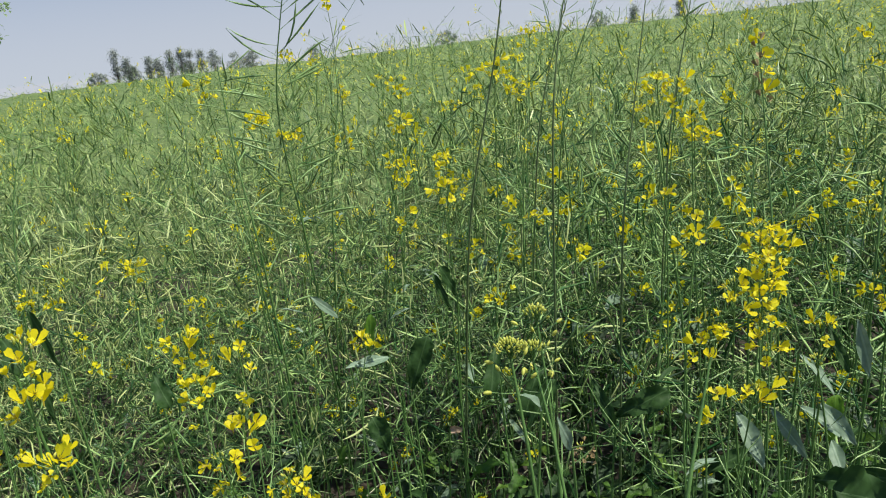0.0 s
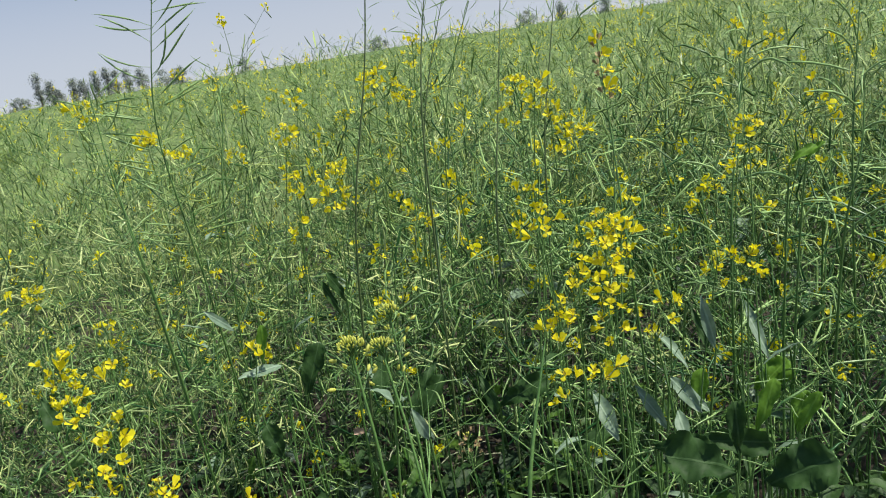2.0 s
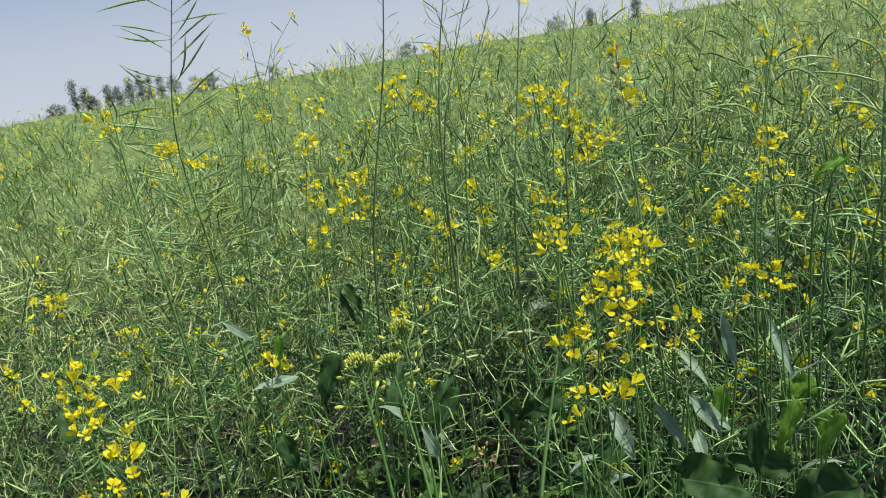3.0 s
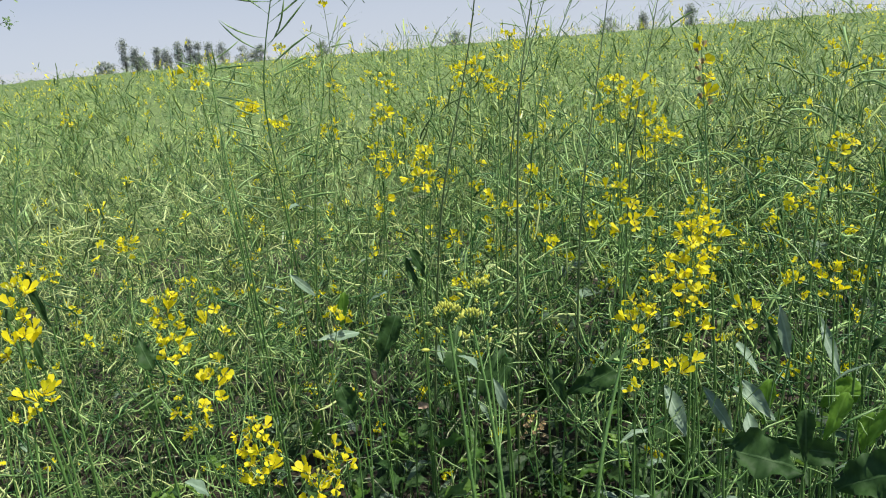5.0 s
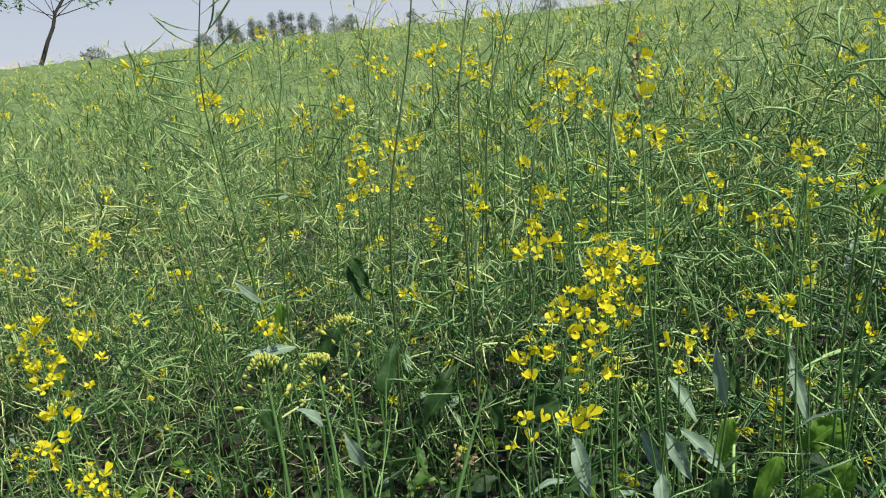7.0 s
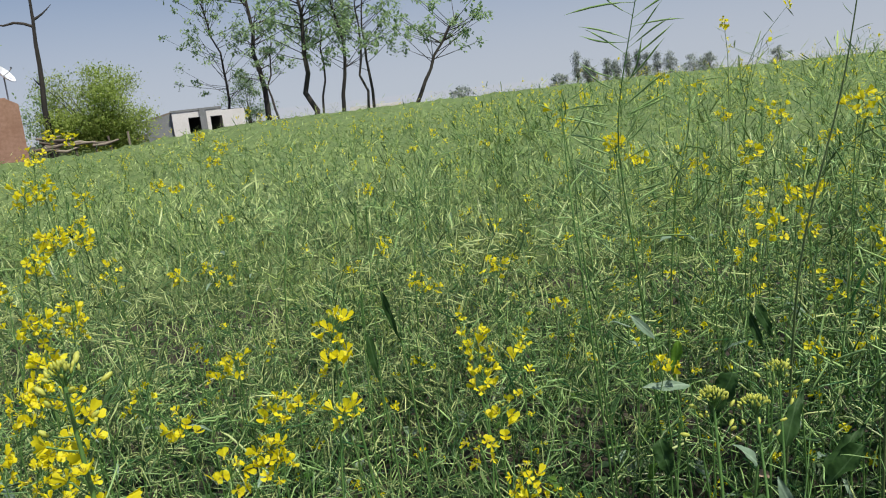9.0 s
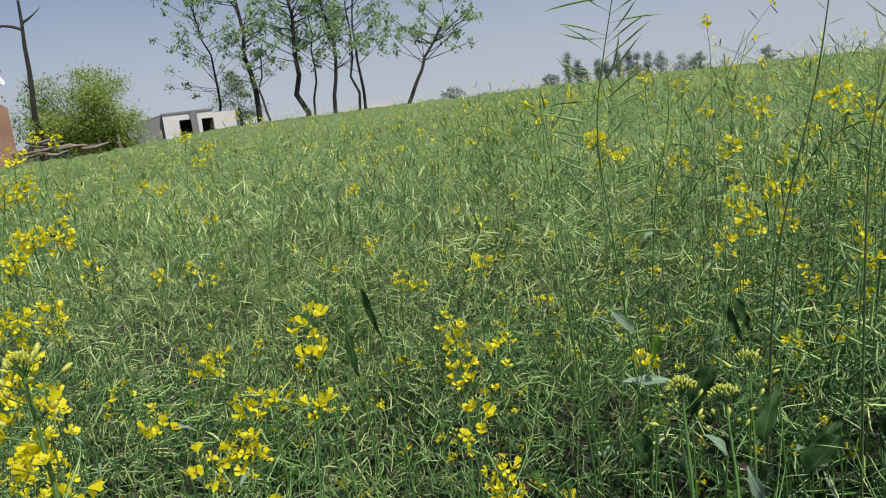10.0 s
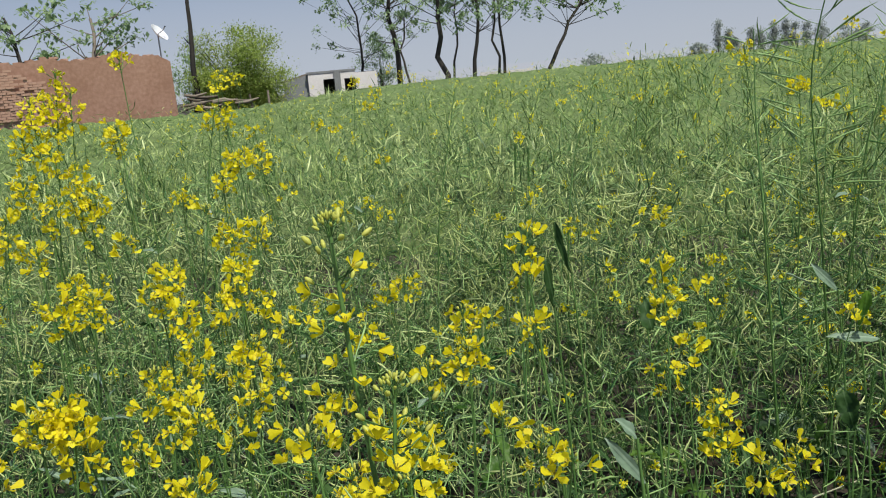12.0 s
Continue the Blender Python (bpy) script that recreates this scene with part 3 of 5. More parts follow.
def far_kind(seed, blades, bloom, width, large=1.0):
    """A tuft of upper stalks and pods."""
    r = np.random.default_rng(seed)
    b, f = Buf(), Buf()
    blade = sheet(np.array([[(0, 0, 0), (0.055, 0.0031, 0.010)], [(0.045, -0.0031, 0.006), (0.105, 0, 0.016)]]))
    n = blades
    P = np.stack([r.normal(0, width, n), r.normal(0, width, n), r.uniform(0.66, 1.0, n)], -1)
    way = np.stack([r.normal(0, 1, n), r.normal(0, 1, n), r.uniform(-0.45, 0.6, n)], -1)
    b.add(stamp(blade, turns(way), P, large * r.uniform(0.7, 1.5, n)))
    out = [(1, b.shape())]
    if bloom:
        for k in range(bloom):
            c = np.array((r.normal(0, width), r.normal(0, width), r.uniform(0.95, 1.12)))
            f.add(stamp(sheet(petal_grid(0.022, 0.02, 0.4, 0.2)[::3, ::2]), turns(r.normal(0, 1, (5, 3))), c + r.normal(0, 0.022, (5, 3))))
        out.append((2, f.shape()))
    return out


field_part("crop_distant", np.random.default_rng(32), 7.5, 20, 0.53, [far_kind(400 + k, 94, (0, 4, 0, 6, 3)[k], 0.26) for k in range(5)], "green mustard crop further off with yellow specks", far=1)
field_part("crop_farthest", np.random.default_rng(33), 20, 60, 1.25, [far_kind(500 + k, 28, (0, 4, 0, 7, 3)[k], 0.5, 2.1) for k in range(5)], "far green mustard crop with yellow specks", 1.02, far=1)


def tall_shoots():
    """Loose tops that stand out above the rest of the crop and break its upper edge."""
    r = np.random.default_rng(61)
    x, y = scatter(r, 4.2, 15, 0.56, -80, 52)
    stay = (np.degrees(np.arctan2(x, y)) < -14) | (r.random(len(x)) < 0.64)
    x, y = x[stay], y[stay]
    a = np.degrees(np.arctan2(x, y))
    size = np.interp(a, (-44, -27, -16, -4), (1.03, 1.10, 1.24, 1.30)) + np.interp(a, (-44, -20), (0.12, 0.3)) * r.random(len(x)) ** 1.3
    M, P = turned(r, len(x), 0.2), np.stack([x, y, 0 * x], -1)
    out, pick = Buf(), r.integers(0, 6, len(x))
    for k in range(6):
        stem, pod, petal = Buf(), Buf(), Buf()
        top = np.array((r.normal(0, 0.07), r.normal(0, 0.07), 1.0))
        main = bend((0, 0, 0.25), (r.normal(0, 0.04), r.normal(0, 0.04), 0.6), top, 6)
        lines = [main] + [bend(along(main, np.array([h]))[0][0], along(main, np.array([h + 0.1]))[0][0] + r.normal(0, 0.06, 3) * (1, 1, 0), along(main, np.array([h]))[0][0] + (r.normal(0, 0.16), r.normal(0, 0.16), r.uniform(0.18, 0.3)), 4) for h in (0.55, 0.68, 0.78)]
        for i, path in enumerate(lines):
            stem.add(tube(path, np.linspace(0.0022 if i == 0 else 0.0013, 0.0007, len(path)), 3))
            Q, T, z = pods_on(r, path, 0.5 if i == 0 else 0.2, 0.97, 14 if i == 0 else 8, (0.8, 1.45))
            for q in range(4):
                pod.add(stamp(POD_MID[q], T[q::4], Q[q::4], 0.9 * z[q::4]))
            if k % 3 != 1 and i % 2 == k % 2:
                n = 9
                petal.add(stamp(sheet(petal_grid(0.0145, 0.014, 0.5, 0.25)[::3, ::2]), turns(r.normal(0, 1, (n, 3))), path[-1] + r.normal(0, 1, (n, 3)) * (0.005, 0.005, 0.010)))
        some = pick == k
        for m, b in enumerate((stem, pod, petal)):
            if b.n:
                out.add(stamp(b.shape(), M[some], P[some], size[some]), m)
    return out.mesh("tall_shoots", STEM, POD_FAR, PETAL)


tagged(new("tall_shoots", tall_shoots()), "loose tall mustard tops with pods and flowers above the crop", "crop", kind="stuff")


def canopy_sheet():
    """The closed top of the crop from a few metres off to the far side of the field."""
    u, a = np.linspace(0, 1, 170) ** 1.25, np.linspace(-88, 54, 230)
    U, A = np.meshgrid(u, a, indexing="ij")
    R, A = 6.5 + U * (field_edge(A) - 6.5), np.radians(A)
    X, Y = R * np.sin(A), R * np.cos(A)
    wave = 0.06 * np.sin(2.3 * X + 1.3 * np.sin(1.7 * Y)) * np.cos(2.9 * Y + np.sin(2.1 * X)) + 0.05 * np.random.default_rng(5).normal(0, 1, X.shape)
    Z = np.interp(R, (6.5, 9, 14, 30, 60), (0.45, 0.70, 0.84, 0.92, 0.95)) + wave
    Z -= 0.10 * np.clip((-np.degrees(A) - 30) / 14, 0, 1) * np.clip((R - 8) / 12, 0, 1)
    Z[0] = Z[-1] = Z[:, 0] = Z[:, -1] = 0.0
    return sheet(np.stack([X, Y, Z], -1))


tagged(new("crop_canopy", Buf().add(canopy_sheet()).mesh("crop_canopy", CROP)), "closed green top of the mustard field reaching to the far track", "crop", kind="stuff")


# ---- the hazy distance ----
# added ring that glows in the horizon sky's colour, in place of real haze
HAZE = bpy.data.materials.new("haze_glow")
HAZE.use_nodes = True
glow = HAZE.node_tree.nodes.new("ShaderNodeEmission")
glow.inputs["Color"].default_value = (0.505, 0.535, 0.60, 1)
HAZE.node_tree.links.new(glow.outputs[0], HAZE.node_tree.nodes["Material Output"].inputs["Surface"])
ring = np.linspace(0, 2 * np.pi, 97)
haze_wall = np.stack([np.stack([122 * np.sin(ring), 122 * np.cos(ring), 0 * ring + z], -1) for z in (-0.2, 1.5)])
tagged(new("backdrop", Buf().add(sheet(haze_wall)).mesh("backdrop", HAZE)), "added glowing ring in the sky's colour, standing in for far haze", "distance", kind="structure")


# ---- buildings and trees beyond the field ----
def polar(az, r, z=0.0):
    return np.array((r * math.sin(radians(az)), r * math.cos(radians(az)), z))


def leaf_cloud(rng, centres, spread, count, size):
    """Many small leaves about each centre."""
    b = Buf()
    n = len(centres) * count
    C = np.repeat(np.asarray(centres, float), count, 0)
    S = np.repeat(np.asarray(spread, float).reshape(-1, 1) * np.ones((len(centres), 1)), count, 0)
    d = rng.normal(0, 1, (n, 3)) * (0.5, 0.5, 0.33)
    V = np.array([(0, 0, 0), (0.5, 0.32, 0.06), (1, 0, -0.05), (0.5, -0.32, 0.06)])
    T = np.array([(0, 1, 2), (0, 2, 3)])
    return b.add(stamp((V, T), turns(rng.normal(0, 1, (n, 3))), C + d * S, rng.uniform(0.6, 1.3, n) * size))


def lopped_tree(az, r, height, lean, seed, clumps, label, bark=None, bare=0.4, girth=0.11, sway=0.25, spread=1.3, crook=0.011):
    """A tall, lopped roadside tree: a dark crooked trunk, thin limbs and loose tufts of leaves."""
    g = np.random.default_rng(seed)
    clumps, spread, girth = int(clumps * 1.05), spread * 2.0, girth * 1.3
    x, y, _ = polar(az, r)
    tree = thing("tree", x, y, 0, label, "tree", "lopped trees behind the field")
    side = np.array((math.cos(radians(az)), -math.sin(radians(az)), 0))
    k = 9
    s = np.linspace(0, 1, k)
    trunk = side * (lean * s + sway * np.sin(s * 5 + seed))[:, None] + np.array((0, 0, 1.0)) * (height * 0.9 * s)[:, None]
    trunk[1:] += g.normal(0, crook * height, (k - 1, 1)) * side
    b = Buf().add(tube(trunk, np.linspace(girth, girth * 0.35, k), 7))
    tips, limbs = [], Buf()
    for q in range(int(clumps * 0.62)):
        h = g.uniform(bare, 0.98)
        P, _ = along(trunk, np.array([h]))
        a = g.uniform(0, 6.28)
        L = g.uniform(0.5, 1.0) * spread
        tip = P[0] + (L * math.cos(a), L * math.sin(a), g.uniform(0.1, 0.9) * L + 0.2)
        path = bend(P[0], (P[0] + tip) / 2 + (0, 0, -0.1), tip, 5)
        limbs.add(tube(path, np.linspace(girth * (0.2 if clumps > 4 else 0.4), 0.01, 5), 4))
        tips += [tip, path[3] + g.normal(0, 0.4, 3)][: 1 + q % 2]
    part("trunk", b.mesh("trunk", bark or BARK), tree)
    part("branchwork", limbs.mesh("branchwork", bark or BARK), tree, kind="stuff")
    if clumps > 4:
        part("crown", leaf_cloud(g, tips, g.uniform(0.27, 0.48, len(tips)), 30, 0.25).mesh("crown", TREE_LEAF), tree)
    return tree


def bushy_tree(name, az, r, width, height, seed, label, mat, clumps=60, leaves=60, size=0.16, base=0.25, group="", fan=False):
    """A round-headed tree or bush with a short stem, boughs and an uneven crown."""
    g = np.random.default_rng(seed)
    x, y, _ = polar(az, r)
    tree = thing(name, x, y, 0, label, "tree", group)
    b, tips = Buf(), []
    b.add(tube(bend((0, 0, 0), (0.1, 0, height * 0.2), (0, 0.05, height * 0.45), 5), np.linspace(0.035, 0.02, 5) * height, 6))
    for q in range(clumps):
        a, u = g.uniform(0, 6.28), g.uniform(0, 1) ** 0.5
        h = g.uniform(base, 1.0)
        w = width / 2 * math.sin(math.pi * min(1, 0.12 + 0.8 * (h - base) / (1 - base) + 0.08)) ** 0.6
        if fan:
            w = width / 2 * (0.42 + 0.75 * h - 0.25 * h**3)
        tip = np.array((u * w * math.cos(a), u * w * math.sin(a), h * height * ((0.80 + 0.2 * math.cos(3 * a + seed) - 0.15 * u**2) if fan else 1 - 0.12 * u)))
        if q % 3 == 0:
            b.add(tube(bend((0, 0, height * 0.3), tip * (0.4, 0.4, 0.6), tip, 5), np.linspace(0.006, 0.002, 5) * height, 4))
        tips.append(tip)
    # far trunks take the pale bark, as if seen through haze
    part("trunk", b.mesh("trunk", BARK_PALE if mat == FAR_LEAF_HAZED else BARK), tree)
    part("crown", leaf_cloud(g, tips, g.uniform(0.10, 0.2, len(tips)) * (min(height, 3.2) if mat == FAR_LEAF_HAZED else height), leaves, size).mesh("crown", mat), tree)
    return tree


def facing(az, r):
    """A place at that bearing, with x to the right and y away."""
    x, y, _ = polar(az, r)
    return Matrix.Translation((x, y, 0)) @ Matrix.Rotation(radians(-az), 4, "Z")


def slab(name, parent, mat, *boxes, label=""):
    b = Buf()
    for bx in boxes:
        b.add(box(*bx))
    return part(name, b.mesh(name, mat, smooth=False), parent, label=label)


# mud-brick house
house = thing("brick_house", 0, 0, 0, "low house of reddish mud brick with a ragged flat roof", "house")
house.matrix_basis = facing(-55.9, 28.0) @ Matrix.Rotation(radians(10), 4, "Z")
g = np.random.default_rng(3)
wall = Buf()
n = 60
xs = np.linspace(-6.2, 0.0, n)
top = 2.78 + 0.05 * np.sin(xs * 3) + g.uniform(-0.05, 0.05, n) - 0.25 * np.exp(-((xs + 0.0) / 0.25) ** 2)
prof = np.zeros((5, n + 2, 3))
prof[:, 1:-1, 0], prof[:, 0, 0], prof[:, -1, 0] = xs, xs[0], xs[-1]
for k, (yy, up) in enumerate(((0, 0), (0, 1), (0.4, 1), (0.4, 0), (0, 0))):
    prof[k, :, 1] = yy
    prof[k, 1:-1, 2] = top * up
prof[:, (0, -1), 1:] = (0.2, 1.2)
wall.add(sheet(prof))
part("wall", wall.mesh("wall", MUD, smooth=False), house, label="reddish mud-brick wall with a crumbled top")
slab("side_wall", house, MUD, (-0.4, 0.4, 0, 0, 5.0, 2.5))
slab("back_wall", house, MUD, (-6.2, 5.0, 0, 0.0, 5.4, 2.6))
slab("far_side_wall", house, MUD, (-6.2, 0.4, 0, -5.8, 5.0, 2.6))
slab("roof", house, MUD, (-5.8, 0.4, 2.3, -0.4, 5.0, 2.46))
for i in range(18):
    w = g.uniform(0.16, 0.26)
    ob = slab("brick", house, MUD, (0, 0, 0, w, 0.3, g.uniform(0.03, 0.07)))
    x0 = -6.1 + i * 0.33 + g.uniform(-0.05, 0.05)
    ob.location = (x0, 0.05, float(np.interp(x0 + w / 2, xs, top)) - 0.02)
old = thing("ruined_wall", 0, 0, 0, "broken old brick wall of dark red courses beside the house", "wall")
old.matrix_basis = facing(-64.6, 27.0)
brick_mesh = Buf().add(box(-0.112, -0.06, 0, 0.112, 0.06, 0.068)).mesh("brick", BRICK, smooth=False)
slab("core", old, BRICK, (-4.9, 0.1, 0, 0.45, 0.35, 2.05))
for row in range(14, 34):
    for col in range(22):
        high = 29.5 + 2.2 * math.sin(col * 0.8) + g.uniform(-1.5, 1.5)
        if row > high or g.random() < 0.06:
            continue
        part("brick", brick_mesh, old, Matrix.Translation((-4.75 + col * 0.24 + 0.12 * (row % 2), 0.075 + g.uniform(-0.03, 0.02), row * 0.078)))

dish = thing("satellite_dish", 0, 0, 0, "white satellite dish on a short mast on the house roof", "dish")
dish.matrix_basis = Matrix.Translation(polar(-56.4, 29.2, 2.44))
u, a = np.meshgrid(np.linspace(0.02, 1, 7), np.linspace(0, 2 * np.pi, 25), indexing="ij")
bowl = sheet(np.stack([0.34 * u * np.cos(a), 0.34 * u * np.sin(a), 0.11 * u**2], -1))
back = (bowl[0] + (0, 0, -0.012), bowl[1][:, ::-1])
turn_dish = Matrix.Translation((0, 0, 1.0)) @ Vector((0.68, 0.39, 0.61)).to_track_quat("Z", "Y").to_matrix().to_4x4()
part("reflector", Buf().add(bowl).add(back).mesh("reflector", DISH), dish, turn_dish)
part("mast", Buf().add(tube([(0, 0, 0), (0, 0, 0.5), (0, 0, 1.0)], (0.025, 0.025, 0.025), 8)).mesh("mast", METAL), dish)
part("feed_arm", Buf().add(tube([(0, 0.0, 0.0), (0.1, 0.0, 0.2), (0.0, 0.0, 0.36)], (0.012, 0.012, 0.03), 6)).mesh("feed_arm", METAL), dish, turn_dish)

# whitewashed outbuilding with two dark openings
shed = thing("white_outbuilding", 0, 0, 0, "small whitewashed outbuilding with two dark open windows", "building")
shed.matrix_basis = facing(-44.85, 60.0)
H = 2.0
slab("front_wall", shed, PLASTER, (-2.4, 0, 0, -1.35, 0.25, H), (-1.35, 0, 0, -0.50, 0.25, 0.35), (-1.35, 0, 1.55, -0.50, 0.25, H), (-0.50, 0.003, 0, 0.15, 0.25, H), (0.15, 0, 0, 0.95, 0.25, 0.5), (0.15, 0, 1.5, 0.95, 0.25, H), (0.95, 0, 0, 2.5, 0.25, H - 0.15), label="peeling white plaster wall")
# left wall is grey instead of white plaster: its shade put into the colour
slab("side_wall", shed, GREY_WALL, (-2.4, 0.25, 0, -2.15, 4.0, H - 0.1))
slab("side_wall", shed, PLASTER, (2.25, 0.25, 0, 2.5, 4.0, H - 0.2))
# back wall coloured near black to imitate the unlit room behind the windows
slab("back_wall", shed, DARK, (-2.4, 4.0, 0, 2.5, 4.2, H - 0.1))
slab("roof", shed, GREY_WALL, (-2.5, -0.05, H, 1.0, 4.2, H + 0.14))
slab("pier", shed, GREY_WALL, (-0.55, -0.2, 0, -0.10, 0, H + 0.12))
# wall colour here carries the shade of the building's left side
lean = thing("lean_to", 0, 0, 0, "sloping lean-to beside the white outbuilding, grey standing for shade", "shed")
lean.matrix_basis = facing(-47.9, 60.5)
V, Tq = box(-1.0, 0, 0, 0.9, 3.0, 1.0)
V[:, 2] = np.where(V[:, 2] > 0.5, np.where(V[:, 0] > 0, 2.0, 1.55), 0)
part("wall", Buf().add((V, Tq)).mesh("wall", GREY_WALL, smooth=False), lean)
V2 = V.copy()
V2[:, 2] = np.where(V[:, 2] > 0.5, V[:, 2] + 0.12, V[:, 2] + np.where(V[:, 0] > 0, 2.004, 1.554))
part("roof", Buf().add((V2 * (1.04, 1.02, 1), Tq)).mesh("roof", WOOD, smooth=False), lean)

fence = thing("rail_fence", 0, 0, 0, "rough grey wooden rail fence under the bush", "fence")
fence.matrix_basis = facing(-52.8, 30.5)
g = np.random.default_rng(8)
for i in range(7):
    h = g.uniform(1.05, 1.5)
    part("post", Buf().add(tube([(0, 0, 0), (0.02, 0, h * 0.5), (g.uniform(-0.08, 0.08), 0, h)], (0.06, 0.05, 0.04), 6)).mesh("post", WOOD), fence, Matrix.Translation((-1.7 + i * 0.52 + g.uniform(-0.12, 0.12), 0, 0)))
for i in range(11):
    x0, w, z = g.uniform(-1.7, 0.4), g.uniform(0.4, 1.15), g.uniform(0.85, 1.36)
    part("rail", Buf().add(tube([(x0, -0.06, z + g.uniform(-0.1, 0.1)), (x0 + w / 2, -0.08 + g.uniform(-0.04, 0.04), z + g.uniform(-0.04, 0.04)), (x0 + w, -0.06, z + g.uniform(-0.12, 0.12))], (0.045, 0.055, 0.03), 6)).mesh("rail", WOOD), fence)

wall_far = thing("low_wall", 0, 0, 0, "low pale boundary wall behind the lopped trees", "wall")
wall_far.matrix_basis = facing(-33.5, 66.0)
slab("wall", wall_far, PLASTER, (-2.2, 0, 0, 2.0, 0.25, 1.02))

# the row of lopped trees
row = "lopped tree with a dark crooked trunk and tufts of green leaves"
lopped_tree(-41.0, 63, 12.7, -0.3, 1, 56, row, girth=0.18, bare=0.3, sway=0.1, spread=1.5)
lopped_tree(-43.5, 65, 10.8, -0.4, 12, 64, row, girth=0.09, bare=0.24, spread=2.3)
lopped_tree(-40.4, 62, 7.0, 0.2, 2, 26, row, girth=0.08, bare=0.45)
lopped_tree(-37.75, 50, 10.0, -0.05, 3, 60, row, girth=0.15, bare=0.45, sway=0.12, spread=1.5)
lopped_tree(-36.8, 52, 8.6, -0.1, 4, 26, row, girth=0.065, bare=0.4)
lopped_tree(-35.5, 50, 8.6, -0.1, 5, 36, row, girth=0.11, bare=0.42, sway=0.22)
lopped_tree(-34.2, 51, 8.8, 0.0, 6, 30, row, girth=0.075, bare=0.4, sway=0.06)
lopped_tree(-33.75, 51, 8.6, 0.05, 7, 30, row, girth=0.085, bare=0.4, sway=0.06)
lopped_tree(-31.2, 50, 6.4, 3.2, 8, 44, row, girth=0.11, bare=0.55, sway=0.1, spread=1.6)
bare_trunk = lopped_tree(-54.5, 33, 7.0, 0.15, 9, 4, "thin dark leafless trunk beside the brick house", girth=0.105, bare=0.5, sway=0.04, spread=0.8, crook=0.003)
part("limb", Buf().add(tube([(0.14, 0, 5.3), (-0.15, 0, 5.42), (-0.45, 0.05, 5.47), (-0.8, 0.1, 5.40), (-1.1, 0.15, 5.46)], (0.055, 0.05, 0.045, 0.035, 0.015), 6)).mesh("limb", BARK), bare_trunk, Matrix.Rotation(radians(54.5), 4, "Z"))
lopped_tree(-60.9, 38, 5.4, 0.2, 10, 22, "slim pale-stemmed tree with loose leaves behind the house", bark=BARK_PALE, girth=0.12, bare=0.5)
lopped_tree(-65.0, 38, 5.6, 0.0, 11, 24, "leafy slim tree behind the ruined wall", girth=0.1, bare=0.45)
bushy_tree("bushy_tree", -51.7, 34, 4.1, 3.9, 20, "broad yellow-green bushy tree by the rail fence", BUSH_LEAF, 250, 190, 0.092, 0.12, fan=True)
bushy_tree("bushy_tree", -54.8, 37, 2.4, 3.3, 25, "dark green bush behind the brick house", TREE_LEAF, 50, 50, 0.13, 0.2)
bushy_tree("bushy_tree", -42.2, 67, 3.9, 4.4, 26, "dense green bush beside the white outbuilding", TREE_LEAF, 60, 50, 0.17, 0.15)

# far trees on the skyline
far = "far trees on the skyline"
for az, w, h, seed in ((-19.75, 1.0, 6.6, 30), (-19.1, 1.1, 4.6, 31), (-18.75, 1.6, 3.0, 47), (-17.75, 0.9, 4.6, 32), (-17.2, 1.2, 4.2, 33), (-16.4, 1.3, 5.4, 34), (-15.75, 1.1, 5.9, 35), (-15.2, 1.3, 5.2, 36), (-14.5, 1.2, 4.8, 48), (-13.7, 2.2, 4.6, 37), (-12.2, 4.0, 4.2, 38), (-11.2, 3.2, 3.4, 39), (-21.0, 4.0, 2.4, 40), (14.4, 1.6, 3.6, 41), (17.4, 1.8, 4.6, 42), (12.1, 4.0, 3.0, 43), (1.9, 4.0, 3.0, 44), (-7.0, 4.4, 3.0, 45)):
    bushy_tree("distant_tree", az, 118, 0.8 * w, 0.66 * h + 0.5, seed, "tree on the far skyline, its leaf colour paled grey-green for haze", FAR_LEAF_HAZED, 34, 60, 0.2, 0.1, far)
bushy_tree("distant_bush", -27.7, 110, 3.6, 1.9, 46, "small round bush on the far edge of the field, greyed for haze", FAR_LEAF_HAZED, 40, 40, 0.22, 0.1)


# ---- single plants that stand out ----
def flower_mesh(f):
    b = Buf().add(f[0].shape(), 0)
    V, T = f[1].shape()
    return b.add((V, T), 1).mesh("flower", PETAL, STAMEN)


FLOWER_MESH = [flower_mesh(f) for f in FLOWER]
POD_MESH = [Buf().add(p).mesh("pod", POD) for p in POD_FINE]
BUD_MESH = Buf().add(BUD_TIP).mesh("bud", BUD)
HEART_MESH = FLOWER[2][1].mesh("flower", STAMEN, STEM)
PETAL_MESH = []
for lift in (0.5, 0.9, 1.3):
    G = petal_grid(0.0105, 0.012, lift, 0.2)
    PETAL_MESH.append(Buf().add(sheet(np.stack([G[..., 2], G[..., 0], G[..., 1]], -1))).mesh("petal", PETAL))


def placed(M, P, size=1.0):
    return Matrix.Translation(P.tolist()) @ Matrix(M.tolist()).to_4x4() @ Matrix.Scale(size, 4)


